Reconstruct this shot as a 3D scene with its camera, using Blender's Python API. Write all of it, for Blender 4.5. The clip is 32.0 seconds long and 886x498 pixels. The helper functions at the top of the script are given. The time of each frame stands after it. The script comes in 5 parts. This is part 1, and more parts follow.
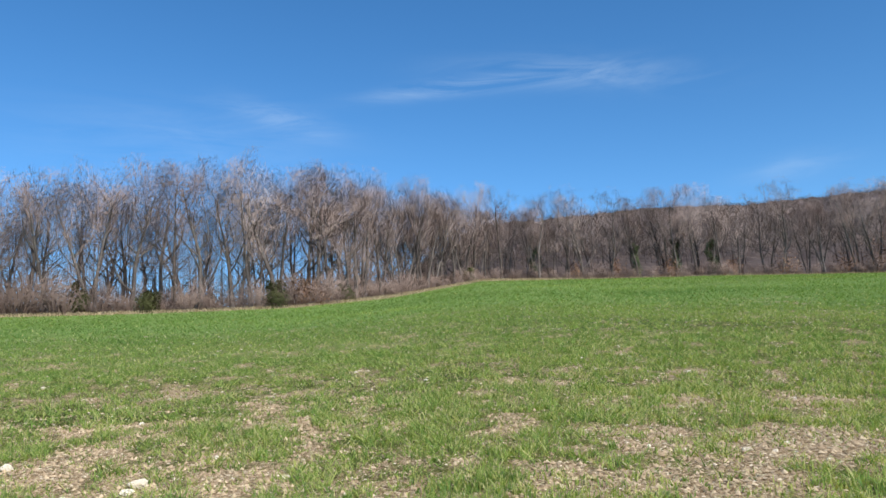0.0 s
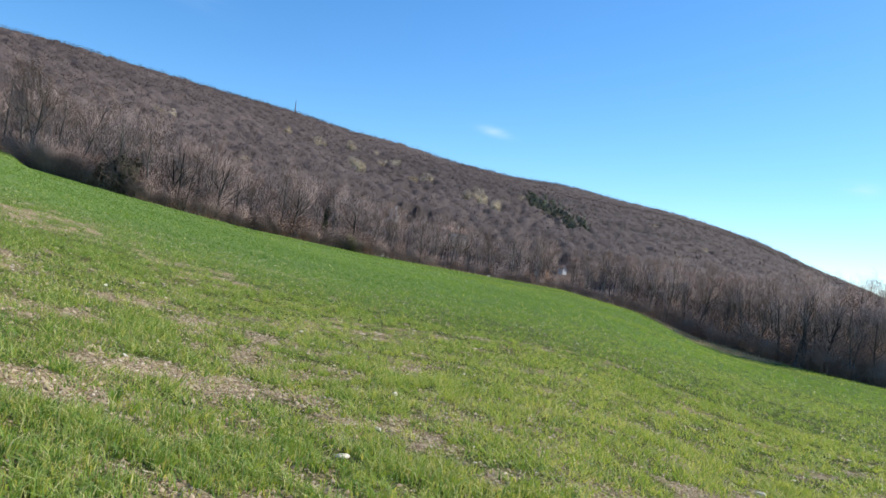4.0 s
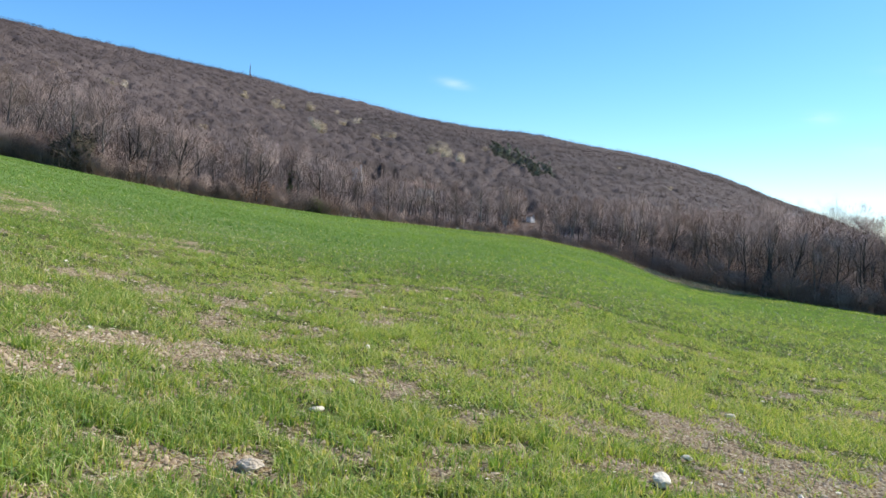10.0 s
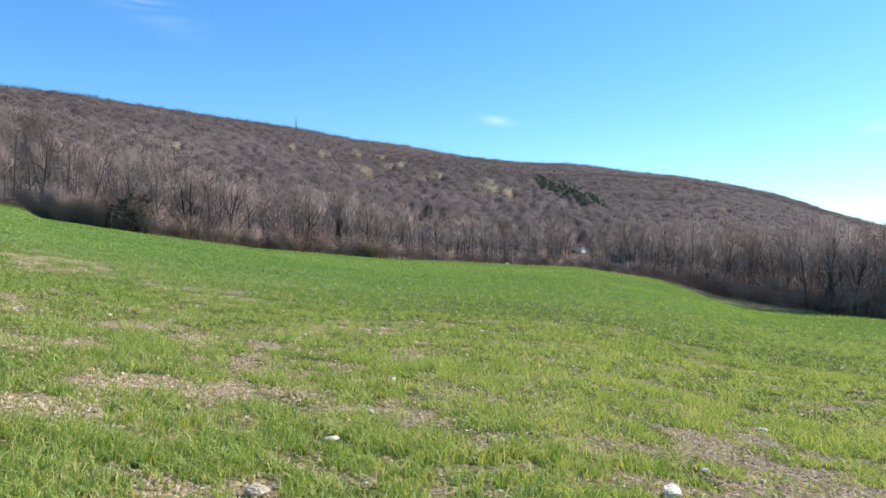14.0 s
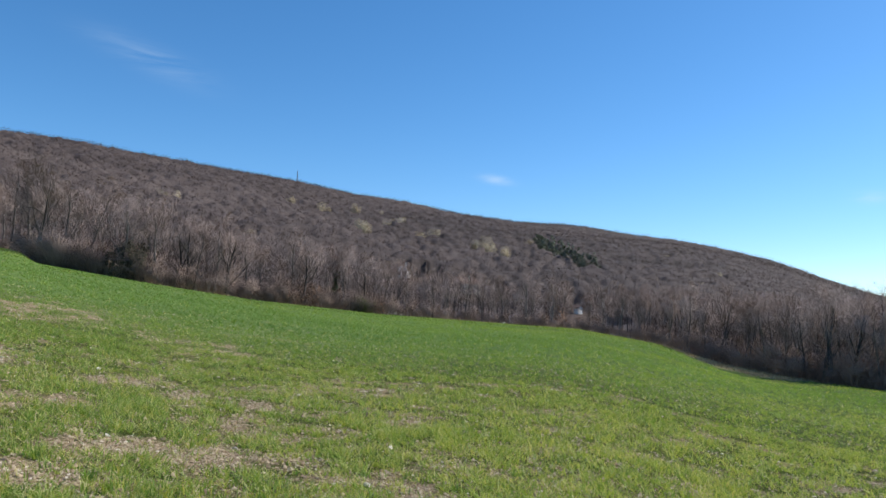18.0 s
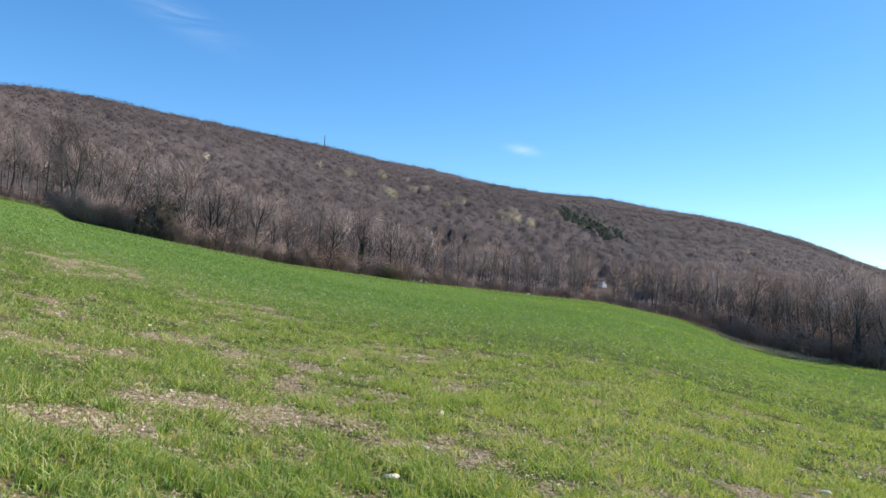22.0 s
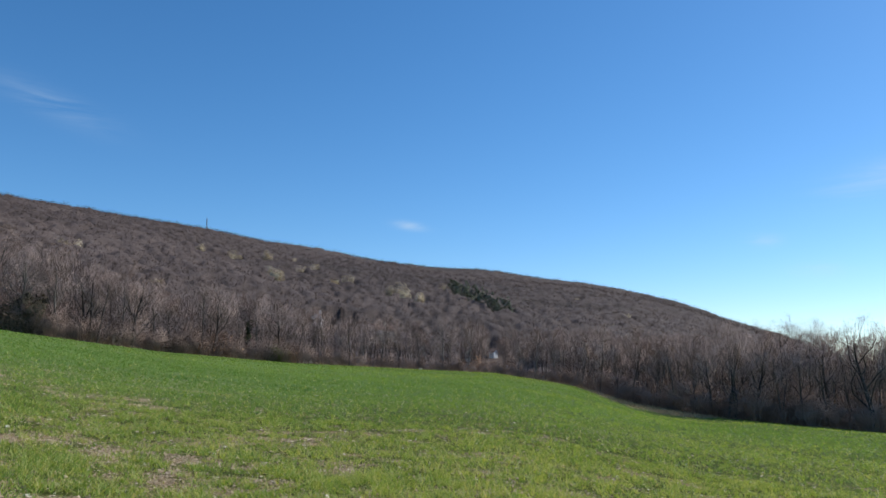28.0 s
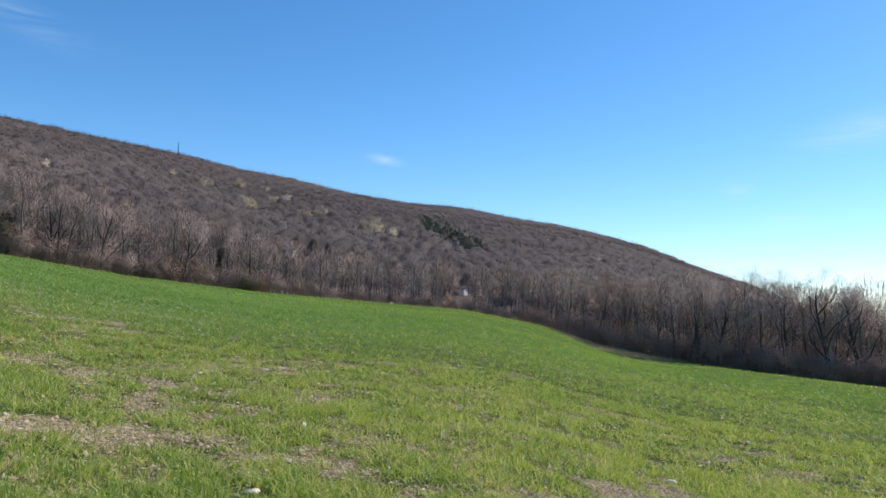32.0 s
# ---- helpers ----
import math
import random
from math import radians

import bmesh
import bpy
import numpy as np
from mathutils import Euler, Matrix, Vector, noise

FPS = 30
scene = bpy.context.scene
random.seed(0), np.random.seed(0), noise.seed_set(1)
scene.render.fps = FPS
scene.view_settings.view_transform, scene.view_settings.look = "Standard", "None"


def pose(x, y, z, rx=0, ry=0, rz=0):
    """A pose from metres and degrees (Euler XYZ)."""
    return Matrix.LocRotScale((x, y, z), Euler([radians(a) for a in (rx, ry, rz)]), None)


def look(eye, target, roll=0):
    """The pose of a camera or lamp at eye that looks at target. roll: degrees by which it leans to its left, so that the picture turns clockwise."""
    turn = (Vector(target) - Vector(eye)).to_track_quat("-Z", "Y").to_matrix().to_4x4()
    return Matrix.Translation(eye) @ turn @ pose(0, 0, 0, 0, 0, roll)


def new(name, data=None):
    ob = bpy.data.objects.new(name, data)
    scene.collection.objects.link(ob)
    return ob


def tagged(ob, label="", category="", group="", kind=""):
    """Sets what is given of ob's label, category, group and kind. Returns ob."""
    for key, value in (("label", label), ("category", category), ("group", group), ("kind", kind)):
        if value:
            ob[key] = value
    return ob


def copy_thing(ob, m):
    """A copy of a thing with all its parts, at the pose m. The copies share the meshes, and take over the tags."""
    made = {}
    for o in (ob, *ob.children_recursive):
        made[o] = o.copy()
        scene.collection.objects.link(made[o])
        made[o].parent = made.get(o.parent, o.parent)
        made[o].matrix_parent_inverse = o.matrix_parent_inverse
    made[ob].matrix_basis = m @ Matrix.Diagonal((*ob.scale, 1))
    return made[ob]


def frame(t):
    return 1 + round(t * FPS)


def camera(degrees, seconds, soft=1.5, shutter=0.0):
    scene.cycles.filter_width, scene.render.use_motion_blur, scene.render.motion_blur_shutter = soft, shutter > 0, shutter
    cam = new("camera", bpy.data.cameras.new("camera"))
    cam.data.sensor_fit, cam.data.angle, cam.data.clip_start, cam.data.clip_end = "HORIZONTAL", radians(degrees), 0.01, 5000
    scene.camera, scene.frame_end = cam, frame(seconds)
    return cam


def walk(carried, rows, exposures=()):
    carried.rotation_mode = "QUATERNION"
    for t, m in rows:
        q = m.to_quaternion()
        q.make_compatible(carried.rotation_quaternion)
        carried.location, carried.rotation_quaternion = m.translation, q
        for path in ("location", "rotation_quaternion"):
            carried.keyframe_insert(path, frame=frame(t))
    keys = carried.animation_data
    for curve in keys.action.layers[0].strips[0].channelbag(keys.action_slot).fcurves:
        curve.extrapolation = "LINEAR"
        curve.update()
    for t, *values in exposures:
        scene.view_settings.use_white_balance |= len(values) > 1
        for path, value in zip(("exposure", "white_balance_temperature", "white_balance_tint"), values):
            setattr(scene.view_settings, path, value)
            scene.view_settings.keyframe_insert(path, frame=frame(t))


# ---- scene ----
# the walk: seconds, place, heading (clockwise from +y), elevation, roll
FOV = 59.12
PATH = [
    (0, -0.488, -0.111, 1.610, -79.05, 9.29, -2.64),
    (0.5, -0.359, -0.089, 1.609, -66.67, 8.70, -2.84),
    (1, -0.291, -0.056, 1.612, -63.95, 8.28, -1.26),
    (1.5, -0.192, 0.037, 1.610, -55.39, 8.39, -0.98),
    (2, -0.171, 0.110, 1.592, -40.24, 7.14, -0.26),
    (2.5, -0.160, 0.123, 1.595, -26.05, 6.67, 0.33),
    (3, -0.133, 0.027, 1.612, -13.21, 6.37, 3.46),
    (3.5, -0.097, 0.039, 1.634, -9.15, 2.35, 6.11),
    (4, -0.085, 0.064, 1.674, -5.29, 1.18, 7.48),
    (4.5, -0.036, 0.106, 1.649, -2.36, 0.78, 6.52),
    (6.5, -0.059, 0.094, 1.630, -3.24, -0.62, 3.25),
    (7, -0.016, 0.093, 1.636, -2.30, -0.56, 2.30),
    (7.5, 0.013, 0.071, 1.616, 1.18, -0.90, 1.98),
    (8, 0.003, 0.063, 1.620, 3.14, -1.57, 1.80),
    (8.5, -0.016, 0.070, 1.621, 3.02, -2.10, 2.46),
    (9, -0.028, 0.080, 1.617, -0.00, -2.00, 3.00),
    (9.5, -0.031, 0.099, 1.609, -1.40, -1.99, 3.07),
    (10, -0.019, 0.091, 1.606, -2.74, -1.87, 3.51),
    (10.5, -0.031, 0.080, 1.603, -3.65, -1.79, 3.81),
    (11, -0.036, 0.074, 1.604, -3.55, -1.54, 3.89),
    (11.5, -0.037, 0.076, 1.591, -3.52, -1.52, 4.04),
    (12, -0.004, 0.060, 1.574, -10.28, -1.66, 2.75),
    (12.5, 0.202, -0.056, 1.584, -19.95, -1.83, 1.43),
    (13, 0.308, -0.089, 1.606, -21.30, -1.69, 0.04),
    (13.3, 0.330, -0.088, 1.571, -21.19, 1.77, -0.06),
    (13.5, 0.320, -0.066, 1.572, -15.46, 1.57, -1.79),
    (14, 0.405, -0.072, 1.537, -6.64, 0.81, -0.21),
    (14.5, 0.474, -0.072, 1.521, 0.21, -2.97, 2.88),
    (16.5, 0.435, 0.174, 1.585, 2.37, 2.29, 2.62),
    (17, 0.434, 0.240, 1.597, 0.62, 3.32, 1.79),
    (17.5, 0.381, 0.237, 1.607, -1.61, 4.20, 1.77),
    (18, 0.293, 0.187, 1.616, -6.47, 4.97, 1.51),
    (18.5, 0.088, 0.105, 1.627, -10.06, 5.70, 1.39),
    (19, -0.055, 0.104, 1.635, -14.94, 6.61, 0.19),
    (19.5, -0.039, 0.098, 1.598, -14.80, 4.25, -0.25),
    (20, -0.043, 0.095, 1.577, -12.52, 1.27, 0.66),
    (20.5, -0.018, 0.089, 1.582, -8.86, 0.95, 1.81),
    (21, -0.033, 0.101, 1.592, -7.07, 0.76, 2.92),
    (21.5, -0.043, 0.103, 1.596, -7.47, 1.68, 3.41),
    (22, -0.065, 0.106, 1.598, -8.13, 2.60, 3.36),
    (22.5, -0.066, 0.092, 1.606, -9.58, 3.63, 3.23),
    (23, -0.028, 0.072, 1.617, -10.14, 4.58, 2.77),
    (23.5, 0.036, 0.096, 1.628, -11.80, 5.40, 2.06),
    (24, 0.102, 0.100, 1.631, -17.18, 6.92, 0.65),
    (24.5, 0.141, 0.090, 1.600, -12.27, 6.26, -0.98),
    (26.5, 0.001, 0.096, 1.582, -12.00, 5.65, 0.90),
    (27, 0.013, 0.095, 1.576, -15.05, 5.96, 1.20),
    (27.5, 0.037, 0.094, 1.570, -9.04, 6.44, 0.05),
    (28, 0.063, 0.102, 1.575, -0.18, 8.43, 0.02),
    (28.5, -0.004, 0.104, 1.574, -1.32, 9.08, 0.83),
    (29, -0.072, 0.104, 1.573, -2.84, 7.97, 0.30),
    (29.5, -0.153, 0.107, 1.576, -2.59, 7.59, 0.96),
    (30, -0.185, 0.114, 1.574, -4.68, 4.65, 2.59),
    (30.5, -0.193, 0.126, 1.580, -5.19, 4.09, 3.68),
    (31, -0.186, 0.136, 1.578, -5.51, 3.44, 3.78),
    (31.5, -0.226, 0.160, 1.579, -5.64, 3.02, 3.47),
    (32, -0.058, 0.118, 1.573, 1.89, 3.80, 2.20),
]


def gaze(x, y, z, heading, rise, roll):
    a, e = radians(heading), radians(rise)
    way = Vector((math.sin(a) * math.cos(e), math.cos(a) * math.cos(e), math.sin(e)))
    eye = Vector((x, y, z))
    return look(eye, eye + way * 10, roll)


cam = camera(FOV, 32.0, soft=1.5, shutter=0.0)
walk(cam, [(row[0], gaze(*row[1:])) for row in PATH],
     exposures=[(0, 0.1), (2.0, 0.12), (4.0, 0.30), (9.0, 0.36), (13.0, 0.6), (15.5, 0.3), (17.0, 0.0), (19.0, 0.13), (21.0, 0.38), (22.0, 0.31), (24.0, 0.18), (27.0, 0.17), (28.0, -0.15), (29.0, -0.32), (30.0, -0.25), (31.0, 0.05), (32, 0.12)])

# ---- sky and sun ----
SUN_AZ, SUN_EL = 64.0, 40.0
world = bpy.data.worlds.new("sky")
scene.world = world
world.use_nodes = True
wt = world.node_tree
wt.nodes.clear()


def wnode(kind, **values):
    n = wt.nodes.new(kind)
    for key, value in values.items():
        n.inputs[key].default_value = value
    return n


sky = wt.nodes.new("ShaderNodeTexSky")
sky.sky_type = "NISHITA"
sky.sun_disc = False
sky.sun_elevation = radians(SUN_EL)
sky.sun_rotation = radians(SUN_AZ)
sky.altitude, sky.air_density, sky.dust_density, sky.ozone_density = 1500, 1.0, 0.75, 5.0
coord = wt.nodes.new("ShaderNodeTexCoord")
wmap = wt.nodes.new("ShaderNodeMapping")
wmap.inputs["Scale"].default_value = (4.0, 4.0, 26)
wmap.inputs["Rotation"].default_value = (0.0, 0.12, 0.0)
wnoise = wnode("ShaderNodeTexNoise", Scale=1.6, Detail=8.0, Roughness=0.62, Distortion=0.6)
wt.links.new(coord.outputs["Generated"], wmap.inputs["Vector"])
wt.links.new(wmap.outputs["Vector"], wnoise.inputs["Vector"])


def wmath(op, a, b):
    n = wt.nodes.new("ShaderNodeMath")
    n.operation = op
    for k, v in enumerate((a, b)):
        if isinstance(v, (int, float)):
            n.inputs[k].default_value = v
        else:
            wt.links.new(v, n.inputs[k])
    return n.outputs[0]


def wisp(az, el, wide, high, tilt):
    """A soft patch of high cloud, as a mask over the dome."""
    a, e = radians(az), radians(el)
    centre = Vector((math.sin(a) * math.cos(e), math.cos(a) * math.cos(e), math.sin(e)))
    right = Vector((math.cos(a), -math.sin(a), 0))
    up = right.cross(centre)
    ax = right * math.cos(radians(tilt)) + up * math.sin(radians(tilt))
    ay = up * math.cos(radians(tilt)) - right * math.sin(radians(tilt))
    total = None
    for axis, size in ((ax, wide), (ay, high)):
        dot = wt.nodes.new("ShaderNodeVectorMath")
        dot.operation = "DOT_PRODUCT"
        wt.links.new(coord.outputs["Generated"], dot.inputs[0])
        dot.inputs[1].default_value = axis
        off = wmath("SUBTRACT", dot.outputs["Value"], axis.dot(centre))
        sq = wmath("POWER", wmath("ABSOLUTE", wmath("DIVIDE", off, radians(size)), 0), 2.0)
        total = sq if total is None else wmath("ADD", total, sq)
    front = wt.nodes.new("ShaderNodeVectorMath")
    front.operation = "DOT_PRODUCT"
    wt.links.new(coord.outputs["Generated"], front.inputs[0])
    front.inputs[1].default_value = centre
    near = wmath("GREATER_THAN", front.outputs["Value"], 0.0)
    return wmath("MULTIPLY", wmath("POWER", 2.718, wmath("MULTIPLY", total, -1.0)), near)


mask = None
for az, el, wide, high, tilt, amount in ((-77, 21.0, 5.5, 0.55, 4, 0.75), (-68, 21.2, 7.0, 1.0, -8, 0.42), (-90.5, 18.8, 3.2, 0.8, -14, 0.5),
                                         (-98, 17.0, 9.0, 2.5, 0, 0.18), (-27.5, 16.9, 3.2, 0.8, -16, 0.45), (-2.6, 10.1, 1.0, 0.28, -8, 0.75),
                                         (22.4, 8.4, 1.1, 0.4, 0, 0.6), (26, 6.2, 2.0, 0.6, 0, 0.4), (30, 12.0, 3.2, 1.0, 10, 0.5), (-54, 12.9, 2.8, 0.8, 4, 0.22)):
    one = wmath("MULTIPLY", wisp(az, el, wide, high, tilt), amount)
    mask = one if mask is None else wmath("ADD", mask, one)
fine = wt.nodes.new("ShaderNodeMapRange")
fine.inputs["From Min"].default_value, fine.inputs["From Max"].default_value = 0.34, 0.74
wt.links.new(wnoise.outputs["Fac"], fine.inputs["Value"])
streak = wmath("MULTIPLY", mask, fine.outputs["Result"])
cloud = wt.nodes.new("ShaderNodeMix")
cloud.data_type = "RGBA"
cloud.inputs["B"].default_value = (4.6, 5.6, 6.6, 1)
clear = wnode("ShaderNodeHueSaturation", Hue=0.497, Saturation=1.19, Value=1.08)
wt.links.new(sky.outputs["Color"], clear.inputs["Color"])
wt.links.new(clear.outputs["Color"], cloud.inputs["A"])
wt.links.new(wmath("MINIMUM", wmath("MULTIPLY", streak, 0.8), 0.5), cloud.inputs["Factor"])
background = wnode("ShaderNodeBackground", Strength=0.15)
wout = wt.nodes.new("ShaderNodeOutputWorld")
wt.links.new(cloud.outputs["Result"], background.inputs["Color"])
wt.links.new(background.outputs["Background"], wout.inputs["Surface"])

sun_data = bpy.data.lights.new("sun", "SUN")
sun_data.energy, sun_data.angle, sun_data.color = 5.2, radians(0.53), (1.0, 0.955, 0.88)
sun = new("sun", sun_data)
sa, se = radians(SUN_AZ), radians(SUN_EL)
sun.matrix_world = look((math.sin(sa) * math.cos(se) * 200, math.cos(sa) * math.cos(se) * 200, math.sin(se) * 200), (0, 0, 0))


# ---- materials ----
def surface(name, stops, scale, rough=0.9, attr="", bump=0.0, bump_scale=40.0, spec=0.2, random_amount=0.0, through_light=0.0, detail=6.0, back=None, depth=0.05, chalky=0.25):
    """A matt surface: colours ramped over noise at two scales, shifted by a mesh attribute where one is named."""
    m = bpy.data.materials.new(name)
    m.use_nodes = True
    t = m.node_tree
    b = t.nodes["Principled BSDF"]
    b.inputs["Roughness"].default_value = rough
    b.inputs["Diffuse Roughness"].default_value = chalky if rough > 0.8 else 0.0
    b.inputs["Specular IOR Level"].default_value = spec
    pos = t.nodes.new("ShaderNodeNewGeometry")
    n1 = t.nodes.new("ShaderNodeTexNoise")
    n1.inputs["Scale"].default_value, n1.inputs["Detail"].default_value = scale, detail
    n2 = t.nodes.new("ShaderNodeTexNoise")
    n2.inputs["Scale"].default_value, n2.inputs["Detail"].default_value = scale * 0.13, 3.0
    for n in (n1, n2):
        t.links.new(pos.outputs["Position"], n.inputs["Vector"])

    def mth(op, a, c):
        k = t.nodes.new("ShaderNodeMath")
        k.operation = op
        for j, v in enumerate((a, c)):
            if isinstance(v, (int, float)):
                k.inputs[j].default_value = v
            else:
                t.links.new(v, k.inputs[j])
        return k.outputs[0]

    fac = mth("ADD", mth("MULTIPLY", n1.outputs["Fac"], 0.55), mth("MULTIPLY", n2.outputs["Fac"], 0.45))
    if attr:
        a = t.nodes.new("ShaderNodeAttribute")
        a.attribute_name = attr
        fac = mth("ADD", mth("MULTIPLY", fac, 0.35), mth("MULTIPLY", a.outputs["Fac"], 0.65))
    if random_amount:
        o = t.nodes.new("ShaderNodeObjectInfo")
        fac = mth("ADD", fac, mth("MULTIPLY", mth("SUBTRACT", o.outputs["Random"], 0.5), random_amount))
    ramp = t.nodes.new("ShaderNodeValToRGB")
    e = ramp.color_ramp.elements
    e[0].position, e[0].color = stops[0][0], (*stops[0][1], 1)
    e[1].position, e[1].color = stops[-1][0], (*stops[-1][1], 1)
    for p, col in stops[1:-1]:
        k = e.new(p)
        k.color = (*col, 1)
    t.links.new(fac, ramp.inputs["Fac"])
    t.links.new(ramp.outputs["Color"], b.inputs["Base Color"])
    if bump:
        bn = t.nodes.new("ShaderNodeTexNoise")
        bn.inputs["Scale"].default_value, bn.inputs["Detail"].default_value = bump_scale, 5.0
        t.links.new(pos.outputs["Position"], bn.inputs["Vector"])
        bp = t.nodes.new("ShaderNodeBump")
        bp.inputs["Strength"].default_value, bp.inputs["Distance"].default_value = bump, depth
        t.links.new(bn.outputs["Fac"], bp.inputs["Height"])
        t.links.new(bp.outputs["Normal"], b.inputs["Normal"])
    if through_light:
        tr = t.nodes.new("ShaderNodeBsdfTranslucent")
        mx = t.nodes.new("ShaderNodeMixShader")
        mx.inputs["Fac"].default_value = through_light
        tint = ramp.outputs["Color"]
        if back:
            pass_on = t.nodes.new("ShaderNodeMix")
            pass_on.data_type, pass_on.blend_type = "RGBA", "MULTIPLY"
            pass_on.inputs["Factor"].default_value = 1.0
            pass_on.inputs["B"].default_value = (*back, 1)
            t.links.new(tint, pass_on.inputs["A"])
            tint = pass_on.outputs["Result"]
        t.links.new(tint, tr.inputs["Color"])
        t.links.new(b.outputs["BSDF"], mx.inputs[1])
        t.links.new(tr.outputs["BSDF"], mx.inputs[2])
        t.links.new(mx.outputs["Shader"], t.nodes["Material Output"].inputs["Surface"])
    return m


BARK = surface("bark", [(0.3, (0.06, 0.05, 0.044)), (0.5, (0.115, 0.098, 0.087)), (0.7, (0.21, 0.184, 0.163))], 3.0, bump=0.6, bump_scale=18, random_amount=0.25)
DARK_BARK = surface("dark_bark", [(0.3, (0.06, 0.05, 0.044)), (0.5, (0.125, 0.105, 0.092)), (0.7, (0.23, 0.20, 0.178))], 3.0, bump=0.6, bump_scale=18, random_amount=0.3)
TWIG = surface("twigs", [(0.3, (0.21, 0.156, 0.134)), (0.55, (0.34, 0.26, 0.226)), (0.75, (0.45, 0.36, 0.315))], 0.6, random_amount=0.3, through_light=0.05)
OAK_BARK = surface("oak_bark", [(0.3, (0.035, 0.029, 0.026)), (0.5, (0.07, 0.058, 0.052)), (0.7, (0.12, 0.102, 0.092))], 3.0, bump=0.6, bump_scale=18, random_amount=0.3)
SHRUB = surface("thicket_twigs", [(0.3, (0.19, 0.138, 0.114)), (0.55, (0.29, 0.215, 0.178)), (0.75, (0.39, 0.30, 0.25))], 0.7, random_amount=0.45, through_light=0.2)
BRIAR = surface("dark_briar", [(0.3, (0.045, 0.04, 0.025)), (0.55, (0.08, 0.07, 0.044)), (0.75, (0.12, 0.10, 0.066))], 1.5, random_amount=0.3, through_light=0.1)
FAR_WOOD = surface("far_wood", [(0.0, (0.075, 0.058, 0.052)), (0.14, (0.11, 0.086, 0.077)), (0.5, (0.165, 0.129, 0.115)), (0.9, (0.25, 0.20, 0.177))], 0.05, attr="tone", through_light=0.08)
CANOPY = surface("leafless_canopy", [(0.15, (0.05, 0.037, 0.032)), (0.36, (0.082, 0.061, 0.0535)), (0.55, (0.112, 0.085, 0.074)), (0.8, (0.165, 0.128, 0.112))], 1.3, attr="tone", bump=0.6, bump_scale=1.4, depth=0.35, detail=8.0)
DRY_LEAF = surface("dry_leaves", [(0.3, (0.20, 0.10, 0.05)), (0.55, (0.32, 0.18, 0.10)), (0.75, (0.42, 0.28, 0.18))], 1.2, random_amount=0.3, through_light=0.2)
IVY = surface("ivy_leaves", [(0.3, (0.03, 0.05, 0.022)), (0.55, (0.06, 0.09, 0.035)), (0.75, (0.11, 0.14, 0.055))], 1.5, rough=0.6, random_amount=0.3)
JUNIPER = surface("evergreen_needles", [(0.3, (0.06, 0.07, 0.025)), (0.55, (0.105, 0.11, 0.042)), (0.75, (0.16, 0.155, 0.07))], 1.5, random_amount=0.3, through_light=0.25)
BLOSSOM = surface("pale_blossom", [(0.3, (0.48, 0.41, 0.27)), (0.55, (0.66, 0.57, 0.39)), (0.75, (0.80, 0.71, 0.53))], 0.4, random_amount=0.4, through_light=0.35)
PINE = surface("pine_needles", [(0.3, (0.10, 0.125, 0.09)), (0.55, (0.14, 0.165, 0.118)), (0.75, (0.18, 0.205, 0.145))], 0.3, random_amount=0.4, through_light=0.35)
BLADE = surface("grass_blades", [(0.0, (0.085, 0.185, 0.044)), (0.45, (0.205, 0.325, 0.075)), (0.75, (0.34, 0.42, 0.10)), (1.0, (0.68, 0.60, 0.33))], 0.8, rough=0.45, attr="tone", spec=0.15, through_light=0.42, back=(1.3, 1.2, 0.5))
DRYGRASS = surface("dry_grass", [(0.2, (0.26, 0.20, 0.11)), (0.5, (0.42, 0.34, 0.20)), (0.85, (0.56, 0.47, 0.30))], 1.0, attr="tone", through_light=0.2)
STONE = surface("limestone", [(0.3, (0.50, 0.40, 0.29)), (0.5, (0.74, 0.65, 0.50)), (0.7, (0.88, 0.80, 0.65))], 14.0, bump=0.5, bump_scale=60, random_amount=0.3)
PEBBLE = surface("pebbles", [(0.1, (0.30, 0.21, 0.13)), (0.45, (0.52, 0.40, 0.26)), (0.7, (0.70, 0.58, 0.41)), (0.9, (0.88, 0.79, 0.62))], 6.0, attr="tone", chalky=0.6)
CLOD = surface("soil_clods", [(0.1, (0.25, 0.175, 0.105)), (0.5, (0.46, 0.34, 0.21)), (0.9, (0.64, 0.50, 0.33))], 6.0, attr="tone", chalky=0.7)
RENDER_WALL = surface("white_render", [(0.3, (0.66, 0.64, 0.60)), (0.7, (0.84, 0.83, 0.80))], 0.9, bump=0.2)
OCHRE_WALL = surface("ochre_render", [(0.3, (0.48, 0.42, 0.33)), (0.7, (0.62, 0.56, 0.46))], 0.9, bump=0.2)
ROOF_TILE = surface("roof_tiles", [(0.3, (0.19, 0.12, 0.09)), (0.7, (0.30, 0.20, 0.155))], 2.0, bump=0.4)
WINDOW_DARK = surface("window_glass", [(0.3, (0.02, 0.025, 0.03)), (0.7, (0.05, 0.055, 0.06))], 1.0, rough=0.12, spec=0.6)
STEEL = surface("galvanised_steel", [(0.3, (0.20, 0.20, 0.21)), (0.7, (0.33, 0.33, 0.34))], 2.0, rough=0.5)

GROUND = bpy.data.materials.new("field_and_woodland_ground")
GROUND.use_nodes = True
gt = GROUND.node_tree
gb = gt.nodes["Principled BSDF"]
gb.inputs["Diffuse Roughness"].default_value = 0.5
gb.inputs["Roughness"].default_value, gb.inputs["Specular IOR Level"].default_value = 0.95, 0.02
gpos = gt.nodes.new("ShaderNodeNewGeometry")


